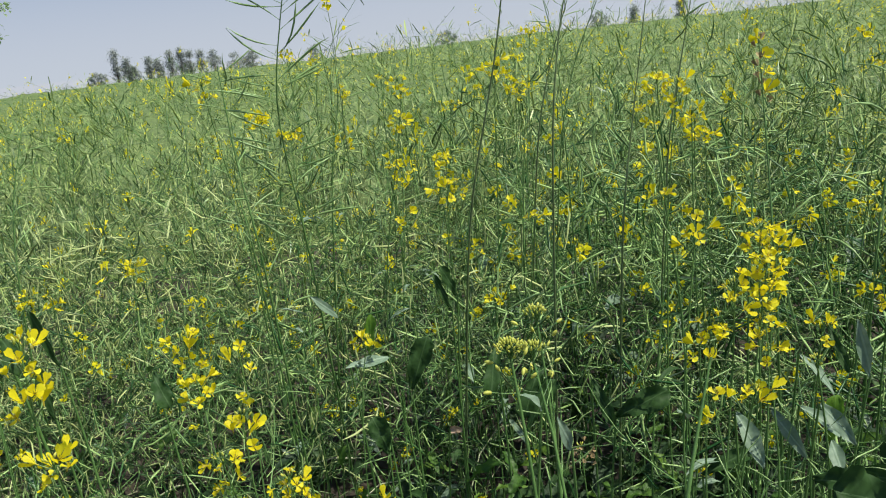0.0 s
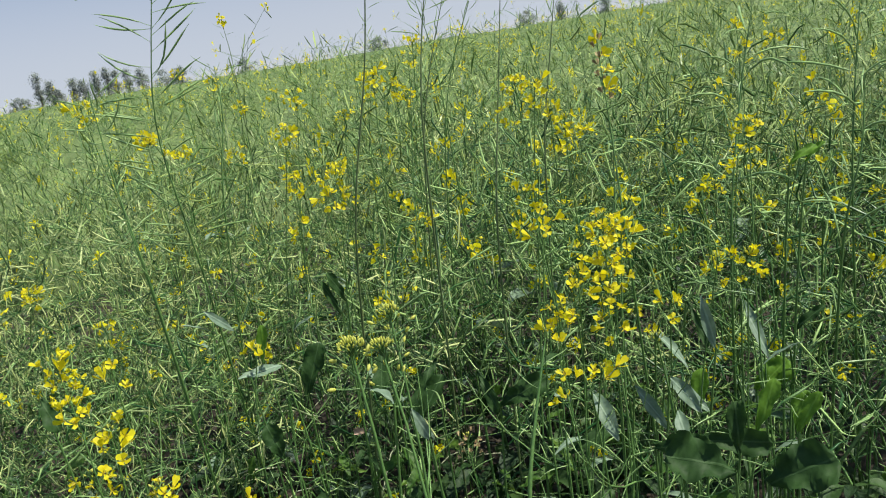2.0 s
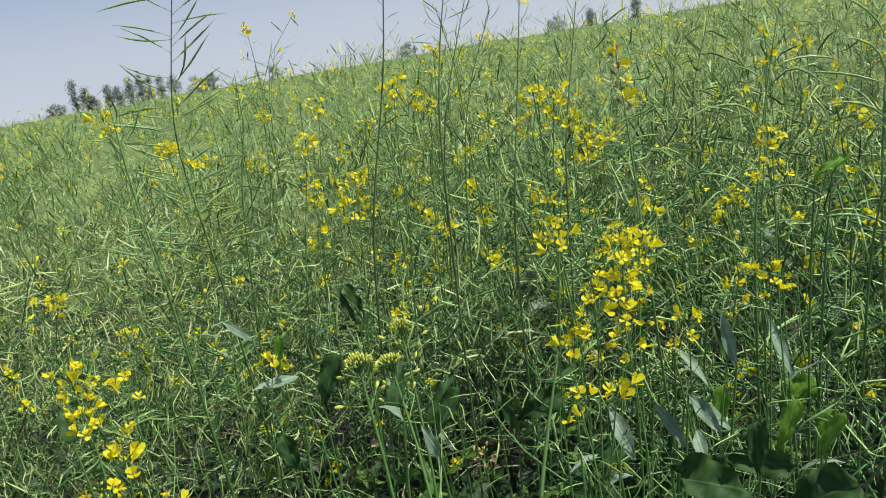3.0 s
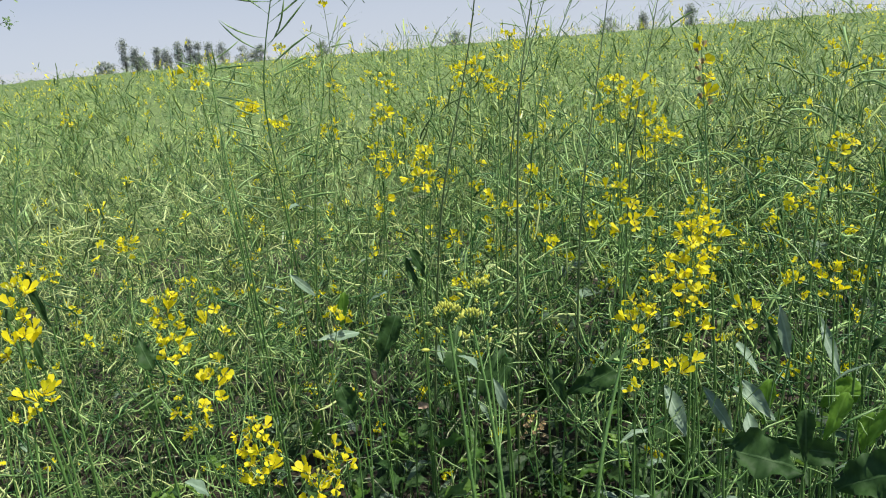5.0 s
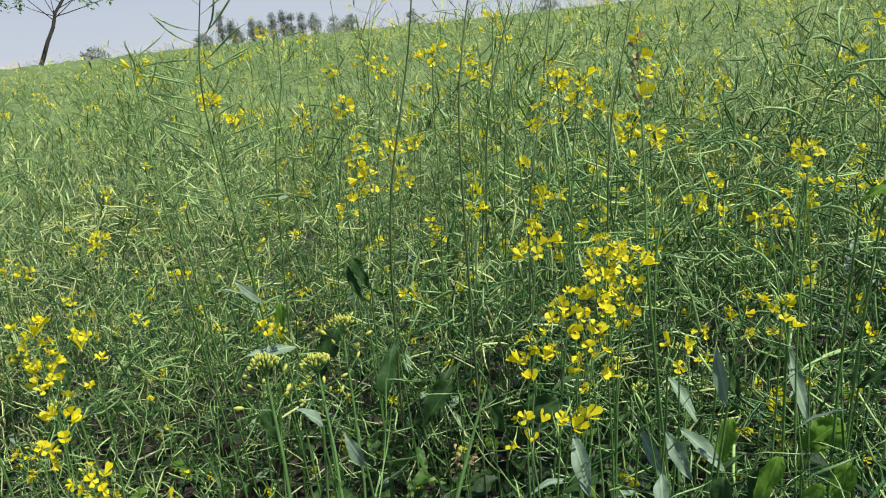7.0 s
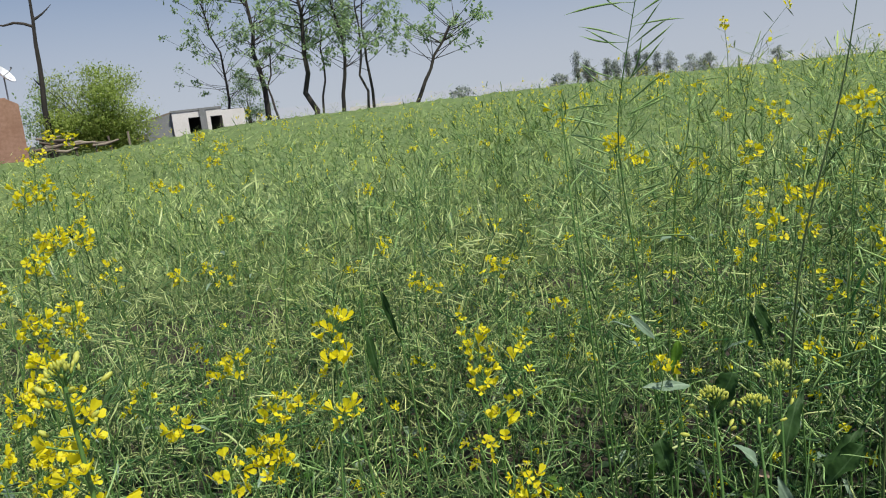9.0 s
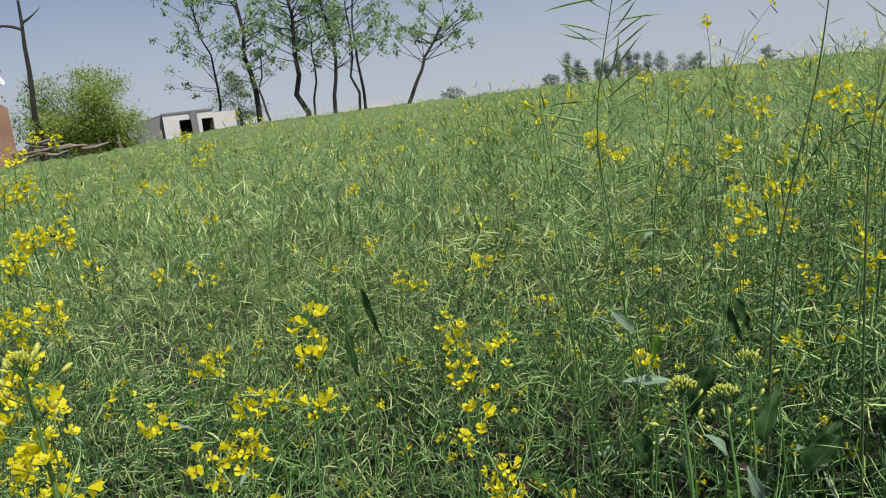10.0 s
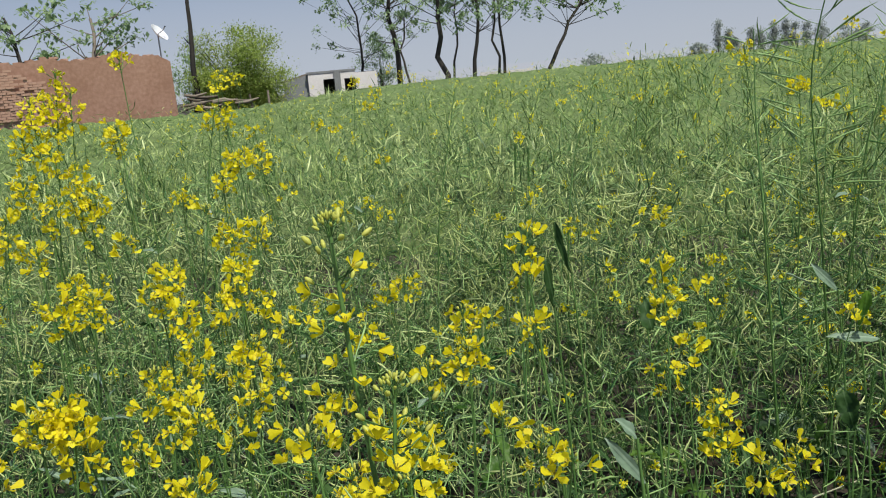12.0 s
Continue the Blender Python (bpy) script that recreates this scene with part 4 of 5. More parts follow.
def bud_head(rng, tip, tan, count, width, plant, stem):
    """A flat-topped tuft of unopened buds, each a part of its own on the larger heads."""
    ang, s = np.arange(count) * GOLD, np.sqrt((np.arange(count) + 0.5) / count)
    way = round_branch(np.repeat(tan[None], count, 0), ang, 0.1 + 1.15 * s)
    P = tip + way * (width * (0.35 + 0.55 * s) * rng.uniform(0.75, 1.1, count))[:, None] - tan * (0.006 * s**2)[:, None]
    M, size = turns(way * 0.5 + tan * 0.6 + rng.normal(0, 0.2, way.shape)), rng.uniform(0.42, 0.72, count)
    for w, p in zip(way, P):
        stem.add(tube(np.stack([tip - tan * 0.012, (tip + p) / 2 - tan * 0.002, p]), (0.0005, 0.0004, 0.0005), 3))
    if count > 12:
        for k in range(count):
            part("bud", BUD_MESH, plant, placed(M[k], P[k], size[k]))
    else:
        part("bud_head", Buf().add(stamp(BUD_TIP, M, P, size)).mesh("bud_head", BUD), plant, kind="stuff")


def flowering_plant(x, y, z, dx, dy, seed, flowers=6, length=0.05, buds=7, thick=0.0017, width=0.011, faded=False, young=3, bloom=1.0):
    """A flowering mustard shoot whose tip is at (x, y, z) and whose foot stands (dx, dy) away from it."""
    rng = np.random.default_rng(seed)
    flowers = round(1.75 * flowers)
    label = "slender mustard plant topped with bright yellow flowers and pale buds"
    if flowers >= 14:
        label = "mustard shoot crowded with bright yellow flowers and buds"
    elif flowers <= 3:
        label = "thin mustard shoot with two or three yellow flowers"
    if flowers == 0 or buds > 15:
        label = "mustard shoot with a flat head of pale green buds"
    if faded:
        label = "mustard stalk topped with withered brownish flowers"
    plant = thing("flowering_mustard", x + dx, y + dy, 0, label, "plant", "flowering mustard plants at the edge of the crop")
    tip = np.array((-dx, -dy, z))
    path = bend((0, 0, 0), (-dx * 0.35 + rng.normal(0, 0.05), -dy * 0.35 + rng.normal(0, 0.05), z * 0.55), tip, 12)
    wig = np.linspace(0, 1, 12)
    path[:, 0] += 0.018 * np.sin(wig * 9 + seed) * wig * (1 - wig) * 2
    path[:, 1] += 0.018 * np.cos(wig * 8 + seed) * wig * (1 - wig) * 2
    tan = unit(path[-1] - path[-3])
    stem = Buf().add(tube(path, np.linspace(thick * 1.6, max(0.0009, thick * 0.55), 12), 6))
    total = z
    s = 1 - ((0.04 if buds > 15 else 0.0) + np.linspace(0.1, 1, max(1, flowers)) * length + rng.uniform(0, 0.006, max(1, flowers))) / total
    P, tans = along(path, s)
    way = round_branch(tans, np.arange(len(s)) * GOLD + rng.uniform(0, 6), rng.uniform(0.7, 1.25, len(s)))
    for k in range(flowers):
        end = P[k] + way[k] * rng.uniform(0.013, 0.022)
        stem.add(tube(bend(P[k], (P[k] + end) / 2 - (0, 0, 0.002), end, 3), (0.0007, 0.0006, 0.0007), 4))
        face = unit(way[k] + rng.normal(0, 0.45, 3) + (0, 0, rng.uniform(-0.2, 0.6)))
        ob = part("flower", FLOWER_MESH[int(rng.integers(0, 5))], plant, placed(turns(face[None], spin=rng.uniform(0, 6, 1))[0], end + face * 0.004, bloom * rng.uniform(0.65, 0.92)))
        if faded:
            ob.data = FADED_MESH
        elif bloom < 1:
            ob.data = HEART_MESH
            for q in range(4):
                part("petal", PETAL_MESH[(k + q) % 3], ob, Matrix.Rotation(q * math.pi / 2 + rng.uniform(-0.2, 0.2), 4, "X") @ Matrix.Scale(rng.uniform(0.9, 1.1), 4))
    if buds:
        bud_head(rng, tip, tan, buds, width, plant, stem)
    if buds > 15:
        for k in range(9):
            Q, qt = along(path, np.array([1 - (0.010 + 0.006 * k) / total]))
            w = round_branch(qt, np.array([k * GOLD]), np.array([rng.uniform(0.9, 1.3)]))[0]
            end = Q[0] + w * rng.uniform(0.016, 0.032)
            stem.add(tube(bend(Q[0], (Q[0] + end) / 2 - (0, 0, 0.002), end, 3), (0.0007, 0.0006, 0.0007), 4))
            part("bud", BUD_MESH, plant, placed(turns((w + (0, 0, rng.uniform(-0.2, 0.9)))[None])[0], end, rng.uniform(0.85, 1.2)))
    for k in range(2):
        Q, qt = along(path, np.array([rng.uniform(0.45, 0.8)]))
        a = rng.uniform(0, 6.28)
        out, rise = rng.uniform(0.08, 0.2), rng.uniform(0.05, 0.16)
        twig = bend(Q[0], Q[0] + (out * 0.7 * math.cos(a), out * 0.7 * math.sin(a), rise * 0.2), Q[0] + (out * math.cos(a), out * math.sin(a), rise), 6)
        stem.add(tube(twig, np.linspace(0.0014, 0.0007, 6), 4))
        P, M, sz = pods_on(rng, twig, 0.3, 0.98, 4)
        for q in range(4):
            part("pod", POD_MESH[q], plant, placed(M[q], P[q], 0.8 * sz[q]))
    s = 1 - (length + np.linspace(0.02, 0.16, young)) / total
    if young:
        P, tans = along(path, s)
        way = round_branch(tans, np.arange(young) * GOLD, rng.uniform(0.6, 1.1, young))
        for k in range(young):
            part("pod", POD_MESH[k % 4], plant, placed(turns(way[k][None])[0], P[k], rng.uniform(0.4, 0.75)))
    part("stem", stem.mesh("stem", STEM), plant)
    for k in range(2):
        P, _ = along(path, np.array([rng.uniform(0.3, 0.72)]))
        a = rng.uniform(0, 6.28)
        piece = leaf_piece(rng, rng.uniform(0.05, 0.11), rng.uniform(0.012, 0.026), rng.uniform(0.1, 0.8), 6)
        part("leaf", Buf().add(piece).mesh("leaf", BLADE_PALE if k else BLADE), plant, placed(turns(np.array([[math.cos(a), math.sin(a), 0.5]]))[0], P[0]))
    return plant


FADED_MESH = Buf().add(FLOWER[4][0].shape()).mesh("flower", DRY)


ARCHED = []
for c in (0.25, 0.45, 0.65, 0.85):
    u = np.array([0, 0.16, 0.2, 0.4, 0.6, 0.8, 0.92, 1])
    ARCHED.append(Buf().add(tube(np.stack([0.105 * u, 0.003 * np.sin(4 * u), 0.105 * (c * u - 1.1 * c * u**2)], -1), np.array([0.6, 0.55, 1.2, 1.65, 1.7, 1.45, 0.7, 0.3]) * 0.001, 5)).mesh("pod", POD))


def pod_stalk(a, b, c, seed, pods=20, s0=0.55, thick=0.003, dark=False, size=1.0, tilt=(0.8, 1.3), flowers=0, faded=False, arched=False):
    """A tall stalk that passes through a (top), b and c (lower) and bears pods one above the other."""
    rng = np.random.default_rng(seed)
    a, b, c = (np.array(v, float) for v in (a, b, c))
    foot = c + (c - b) / max(0.05, b[2] - c[2]) * c[2] * 0.35
    if c[1] > 1.05:
        foot[:2] += 0.3 * unit(c[:2])
    foot[2] = 0
    label = "tall dark mustard stalk with slender pods" if dark else "tall pale green mustard stalk with rows of long pods"
    if faded:
        label = "tall mustard stalk with a withered brown tip"
    plant = thing("mustard_stalk", foot[0], foot[1], 0, label, "plant", "tall mustard stalks")
    keys = np.stack([foot, (foot + c) / 2 + (c - b) * 0.08, c, b, a]) - foot
    q = np.linspace(0, 4, 25)
    path = np.stack([np.interp(q, range(5), keys[:, n]) for n in range(3)], -1)
    for _ in range(4):
        path[1:-1] = (path[:-2] + 2 * path[1:-1] + path[2:]) / 4
    mat = DARK_STEM if dark else STEM
    part("stem", Buf().add(tube(path, np.linspace(thick * 1.25, max(0.0008, thick * 0.3), 25), 7)).mesh("stem", mat), plant)
    P, M, sz = pods_on(rng, path, s0, 0.985, pods, tilt, pods >= 40)
    if pods >= 40:
        side = np.where(np.arange(pods) % 2 == 0, 1.0, -1.0)[:, None]
        swing = rng.normal(0.15, 0.25, pods)
        out = side * np.stack([np.cos(swing), np.sin(swing), 0 * swing], -1)
        lift = rng.uniform(0.05, 0.85, pods)[:, None]
        M = turns(out * np.cos(lift) + np.array((0, 0, 1.0)) * np.sin(lift))
        sz = rng.uniform(0.85, 1.25, pods)
    if arched:
        sz = rng.uniform(0.55, 1.25, pods)
    for k in range(pods):
        part("pod", ARCHED[int(rng.integers(0, 4))] if arched else POD_MESH[int(rng.integers(0, 4))], plant, placed(M[k], P[k], sz[k] * size))
    tan = unit(path[-1] - path[-3])
    for k in range(flowers):
        way = round_branch(tan[None], np.array([k * GOLD]), np.array([rng.uniform(0.4, 1.2)]))
        part("flower", FADED_MESH if faded and k % 3 else FLOWER_MESH[k % 5], plant, placed(turns(way)[0], path[-1] - tan * 0.009 * k + way[0] * 0.009, 0.5 if faded and k % 3 else 1.0))
    return plant


def leafy_plant(x, y, z, ax, ay, az, length, width, seed, tone=0, droop=0.35):
    """A broad mustard leaf on its own short stem; the leaf leaves (x, y, z) along (ax, ay, az)."""
    rng = np.random.default_rng(seed)
    foot = np.array((x + rng.uniform(-0.05, 0.05), y + rng.uniform(0.02, 0.08), 0))
    label = "young mustard plant with a " + ("broad dark green leaf", "waxy pale grey-green leaf", "fresh green leaf brightened as if backlit", "curled withered tan leaf")[tone]
    plant = thing("leafy_mustard", foot[0], foot[1], 0, label, "plant", "leafy young mustard plants")
    P = np.array((x, y, z)) - foot
    part("stem", Buf().add(tube(bend((0, 0, 0), (0, 0, z * 0.6), P, 8), np.linspace(0.0035, 0.0016, 8), 6)).mesh("stem", STEM), plant)
    way = np.array([[ax, ay, az]])
    M = turns(way, up=unit(np.array((0.2 - x, -y, 1.1))), spin=rng.uniform(-0.35, 0.35, 1))[0]
    part("leaf", Buf().add(leaf_piece(rng, length, width, droop, 12, tone != 1)).mesh("leaf", (BLADE, BLADE_PALE, BLADE_BRIGHT, TAN)[tone]), plant, placed(M, P))
    piece = leaf_piece(rng, length * 0.7, width * 0.8, 0.6, 8, tone != 1)
    a = rng.uniform(0, 6.28)
    Q, _ = along(bend((0, 0, 0), (0, 0, z * 0.6), P, 8), np.array([0.6]))
    part("leaf", Buf().add(piece).mesh("leaf", BLADE), plant, placed(turns(np.array([[math.cos(a), math.sin(a), 0.2]]))[0], Q[0]))
    return plant


def grass_spike(x, y, z, dx, dy, length, seed):
    """A wild grass stalk with one dense green ear."""
    rng = np.random.default_rng(seed)
    plant = thing("wild_grass", x + dx, y + dy, 0, "wild grass stalk with a dense green ear", "grass", "wild grass ears in the crop")
    tip = np.array((-dx, -dy, z))
    path = bend((0, 0, 0), (0, 0, z * 0.6), tip, 8)
    part("stem", Buf().add(tube(path, np.linspace(0.002, 0.001, 8), 5)).mesh("stem", STEM), plant)
    n = 90
    s = 1 - np.linspace(0, length, n) / z
    P, tan = along(path, s)
    way = round_branch(tan, np.arange(n) * GOLD, np.full(n, 0.5))
    grain = tube([(0, 0, 0), (0.003, 0, 0), (0.008, 0, 0)], (0.0006, 0.0011, 0.0003), 3)
    part("ear", Buf().add(stamp(grain, turns(way), P)).mesh("ear", STEM), plant)
    return plant


flowering_plant(0.425, 1.054, 1.209, -0.078, 0.026, 1001, 8, 0.05)
flowering_plant(0.458, 1.077, 1.185, -0.105, 0.009, 1002, 7, 0.06)
flowering_plant(0.342, 1.059, 1.231, -0.023, -0.012, 1003, 4, 0.05)
flowering_plant(0.364, 0.986, 1.157, -0.052, -0.017, 1004, 5, 0.05)
flowering_plant(0.409, 0.994, 1.180, -0.065, 0.007, 1005, 8, 0.06)
flowering_plant(0.395, 0.970, 1.112, -0.077, 0.007, 1006, 6, 0.06)
flowering_plant(0.332, 0.987, 1.106, -0.015, 0.024, 1007, 5, 0.05)
flowering_plant(0.448, 1.080, 1.126, -0.033, 0.130, 1008, 4, 0.04)
flowering_plant(0.516, 1.068, 1.052, -0.024, 0.064, 1009, 2, 0.02)
flowering_plant(0.611, 1.103, 1.098, -0.019, 0.017, 1010, 3, 0.05)
flowering_plant(0.653, 1.094, 1.099, 0.031, 0.037, 1011, 4, 0.05)
flowering_plant(0.762, 0.844, 1.133, -0.089, -0.122, 1012, 3, 0.03)
flowering_plant(0.810, 0.885, 1.143, -0.002, 0.014, 1013, 3, 0.03)
flowering_plant(0.776, 0.808, 1.072, -0.089, -0.094, 1014, 3, 0.03)
flowering_plant(0.743, 0.854, 1.017, -0.020, 0.031, 1015, 2, 0.02)
flowering_plant(0.368, 0.934, 1.033, -0.032, 0.031, 1016, 3, 0.03)
flowering_plant(0.312, 0.931, 1.035, -0.016, 0.035, 1017, 3, 0.05)
flowering_plant(0.389, 1.389, 1.395, -0.017, 0.007, 1018, 4, 0.03)
flowering_plant(0.425, 1.388, 1.387, -0.076, 0.010, 1019, 4, 0.05)
flowering_plant(0.372, 1.365, 1.353, 0.000, 0.017, 1020, 3, 0.05)
flowering_plant(0.444, 1.382, 1.334, -0.046, 0.050, 1021, 2, 0.02)
flowering_plant(0.711, 1.182, 1.283, -0.035, -0.004, 1022, 4, 0.03)
flowering_plant(0.720, 1.221, 1.227, -0.023, 0.022, 1023, 2, 0.02)
flowering_plant(0.973, 1.742, 1.361, -0.053, 0.046, 1024, 4, 0.04)
flowering_plant(0.878, 2.381, 1.254, 0.124, 0.157, 1025, 4, 0.04)
flowering_plant(0.211, 1.740, 1.103, -0.058, 0.002, 1026, 4, 0.02)
flowering_plant(0.139, 2.323, 1.344, -0.112, 0.120, 1027, 2, 0.02)
flowering_plant(0.283, 2.538, 1.415, -0.043, 0.129, 1028, 3, 0.03)
flowering_plant(-0.067, 2.394, 1.363, -0.120, 0.132, 1029, 3, 0.03)
flowering_plant(-0.251, 2.558, 1.375, -0.016, 0.211, 1030, 4, 0.03)
flowering_plant(-0.104, 2.167, 1.209, -0.008, 0.147, 1031, 5, 0.05)
flowering_plant(0.023, 2.291, 1.180, -0.109, 0.254, 1032, 5, 0.04)
flowering_plant(0.685, 1.270, 1.172, 0.013, 0.018, 1033, 3, 0.03)
flowering_plant(1.014, 1.501, 1.270, -0.068, 0.177, 1034, 3, 0.03)
flowering_plant(0.067, 2.212, 1.329, -0.038, 0.172, 1035, 3, 0.03)
flowering_plant(-0.077, 1.963, 1.190, -0.068, 0.157, 1036, 4, 0.05)
flowering_plant(-0.303, 1.803, 1.333, -0.073, 0.035, 1037, 4, 0.02)
flowering_plant(0.232, 2.031, 1.357, 0.013, 0.126, 1038, 3, 0.03)
flowering_plant(0.527, 1.624, 1.288, 0.099, 0.229, 1039, 4, 0.04)
flowering_plant(0.579, 1.715, 1.245, 0.013, 0.173, 1040, 4, 0.03)
flowering_plant(0.043, 1.882, 1.168, 0.024, 0.245, 1041, 4, 0.04)
flowering_plant(0.366, 1.312, 1.209, -0.023, 0.133, 1042, 2, 0.02)
flowering_plant(1.228, 2.073, 1.354, -0.043, 0.170, 1043, 4, 0.04)
flowering_plant(1.311, 2.473, 1.382, 0.053, 0.173, 1044, 4, 0.04)
flowering_plant(-0.156, 1.404, 0.990, -0.033, 0.020, 1045, 4, 0.03)
flowering_plant(0.091, 1.535, 0.997, 0.034, 0.176, 1046, 3, 0.03)
flowering_plant(0.056, 0.795, 1.180, 0.098, -0.134, 1047, 0, 0.05, buds=56, thick=0.003, width=0.019)
flowering_plant(0.086, 0.874, 1.144, 0.058, -0.178, 1048, 0, 0.06, buds=50, thick=0.0028, width=0.019)
flowering_plant(0.103, 0.943, 1.163, 0.009, -0.119, 1049, 0, 0.05, buds=40, thick=0.0025, width=0.017)
flowering_plant(0.449, 0.944, 1.057, -0.079, 0.005, 1050, 0, 0.02, buds=14, thick=0.002, width=0.014)
flowering_plant(-0.276, 0.280, 1.370, 0.082, -0.096, 1051, 5, 0.11, buds=26, thick=0.0030, width=0.013, bloom=0.9)
flowering_plant(-0.216, 0.268, 1.261, 0.031, -0.070, 1052, 6, 0.07, buds=18, thick=0.0026, width=0.012, bloom=0.9)
flowering_plant(-0.434, 0.784, 1.252, -0.005, -0.145, 1053, 9, 0.09)
flowering_plant(-0.426, 0.626, 1.140, 0.005, -0.003, 1054, 10, 0.05)
flowering_plant(-0.497, 0.711, 1.154, -0.118, 0.109, 1055, 5, 0.05)
flowering_plant(-0.416, 0.756, 1.133, -0.033, -0.020, 1056, 4, 0.03)
flowering_plant(-0.379, 0.619, 1.060, -0.021, 0.151, 1057, 3, 0.03)
flowering_plant(-0.285, 0.557, 1.076, -0.104, 0.140, 1058, 6, 0.05)
flowering_plant(-0.254, 0.566, 1.061, -0.105, 0.140, 1059, 2, 0.02)
flowering_plant(-0.350, 0.456, 1.094, -0.014, 0.008, 1060, 3, 0.04)
flowering_plant(-0.362, 1.047, 1.151, -0.011, -0.098, 1061, 12, 0.12)
flowering_plant(-0.299, 1.071, 1.149, -0.044, -0.055, 1062, 3, 0.12)
flowering_plant(-0.211, 0.867, 1.024, 0.041, 0.007, 1063, 14, 0.10)
flowering_plant(-0.100, 0.827, 0.989, 0.093, 0.146, 1064, 4, 0.03)
flowering_plant(-0.112, 0.770, 0.996, -0.051, 0.143, 1065, 4, 0.04)
flowering_plant(-1.387, 0.671, 1.529, -0.137, -0.085, 1066, 12, 0.13)
flowering_plant(-1.411, 0.624, 1.481, -0.108, -0.029, 1067, 14, 0.12)
flowering_plant(-1.337, 0.651, 1.359, -0.106, -0.075, 1068, 14, 0.12)
flowering_plant(-1.378, 0.565, 1.339, -0.078, -0.026, 1069, 10, 0.08)
flowering_plant(-1.387, 0.530, 1.276, -0.167, 0.070, 1070, 7, 0.07)
flowering_plant(-1.156, 0.514, 1.188, -0.038, -0.004, 1071, 14, 0.08)
flowering_plant(-0.743, 0.273, 1.141, -0.044, -0.011, 1072, 16, 0.05)
flowering_plant(-0.760, 0.301, 1.072, -0.107, 0.099, 1073, 5, 0.05)
flowering_plant(-1.385, 0.774, 1.416, -0.077, 0.059, 1074, 7, 0.04)
flowering_plant(-1.358, 0.995, 1.429, -0.201, -0.113, 1075, 8, 0.06)
flowering_plant(-1.254, 0.959, 1.339, -0.078, 0.004, 1076, 12, 0.05)
flowering_plant(-1.508, 1.129, 1.491, -0.174, 0.155, 1077, 5, 0.04)
flowering_plant(-1.237, 0.801, 1.275, -0.120, 0.078, 1078, 6, 0.04)
flowering_plant(-1.062, 0.773, 1.227, -0.055, -0.014, 1079, 8, 0.05)
flowering_plant(-0.995, 0.595, 1.201, -0.043, -0.017, 1080, 11, 0.06)
flowering_plant(-0.971, 0.712, 1.184, -0.059, -0.057, 1081, 9, 0.04)
flowering_plant(-0.936, 0.570, 1.147, -0.040, -0.023, 1082, 11, 0.06)
flowering_plant(-0.929, 0.673, 1.158, -0.017, -0.038, 1083, 8, 0.05)
flowering_plant(-0.903, 0.666, 1.065, -0.033, -0.071, 1084, 11, 0.05)
flowering_plant(-0.876, 0.606, 1.050, -0.046, 0.110, 1085, 7, 0.05)
flowering_plant(-0.902, 0.488, 1.077, -0.039, 0.072, 1086, 7, 0.05)
flowering_plant(-0.879, 0.521, 1.070, -0.102, 0.084, 1087, 7, 0.05)
flowering_plant(-0.835, 0.482, 1.056, -0.161, 0.137, 1088, 6, 0.04)
flowering_plant(-0.774, 0.559, 1.038, -0.142, 0.148, 1089, 7, 0.05)
flowering_plant(-0.775, 0.470, 1.046, 0.023, 0.075, 1090, 5, 0.04)
flowering_plant(-0.701, 0.466, 1.022, -0.168, 0.181, 1091, 3, 0.02)
flowering_plant(-0.788, 0.445, 1.037, -0.121, 0.128, 1092, 5, 0.05)
flowering_plant(-0.684, 0.382, 1.008, -0.151, 0.079, 1093, 8, 0.05)
flowering_plant(-0.767, 0.373, 1.035, -0.206, 0.174, 1094, 4, 0.03)
flowering_plant(-1.031, 1.122, 1.017, -0.141, 0.092, 1095, 7, 0.05)
flowering_plant(-0.415, 0.442, 1.112, 0.048, 0.146, 1096, 4, 0.04)
flowering_plant(-0.423, 0.409, 1.076, -0.062, 0.061, 1097, 6, 0.05)
flowering_plant(-0.463, 0.590, 1.123, -0.111, 0.103, 1098, 4, 0.04)
flowering_plant(-0.396, 0.491, 1.097, -0.164, 0.182, 1099, 4, 0.05)
flowering_plant(-1.264, 1.089, 1.244, -0.137, 0.150, 1100, 3, 0.03)
flowering_plant(-0.500, 0.766, 1.137, -0.068, 0.141, 1101, 4, 0.04)
flowering_plant(-1.206, 0.647, 1.224, -0.029, 0.070, 1102, 4, 0.04)
flowering_plant(-1.273, 0.522, 1.227, -0.099, 0.119, 1103, 5, 0.05)
flowering_plant(-0.717, 0.179, 1.121, -0.081, 0.044, 1104, 5, 0.05)
flowering_plant(-0.571, 0.477, 1.200, -0.096, 0.085, 1105, 3, 0.02)
flowering_plant(-0.525, 0.484, 1.112, -0.023, 0.129, 1106, 5, 0.05)
flowering_plant(-0.295, 0.900, 1.041, -0.025, 0.159, 1107, 4, 0.05)
flowering_plant(-0.269, 0.927, 1.082, -0.076, 0.143, 1108, 4, 0.05)
flowering_plant(-0.358, 0.328, 1.094, -0.085, 0.081, 1109, 6, 0.03)
flowering_plant(-0.266, 0.228, 1.227, 0.034, -0.034, 1110, 4, 0.03, bloom=0.9)
flowering_plant(-0.207, 0.263, 1.191, 0.005, 0.011, 1111, 4, 0.03, bloom=0.9)
flowering_plant(-1.048, 0.720, 1.274, -0.073, -0.100, 1112, 3, 0.08, buds=14)
flowering_plant(-1.457, 0.848, 1.559, -0.121, 0.034, 1113, 6, 0.04)
pod_stalk((-0.207, 1.571, 1.722), (-0.297, 1.621, 1.417), (-0.277, 1.655, 1.121), 1114, pods=48, s0=0.5, thick=0.0028, size=1.5, tilt=(1.0, 1.5))
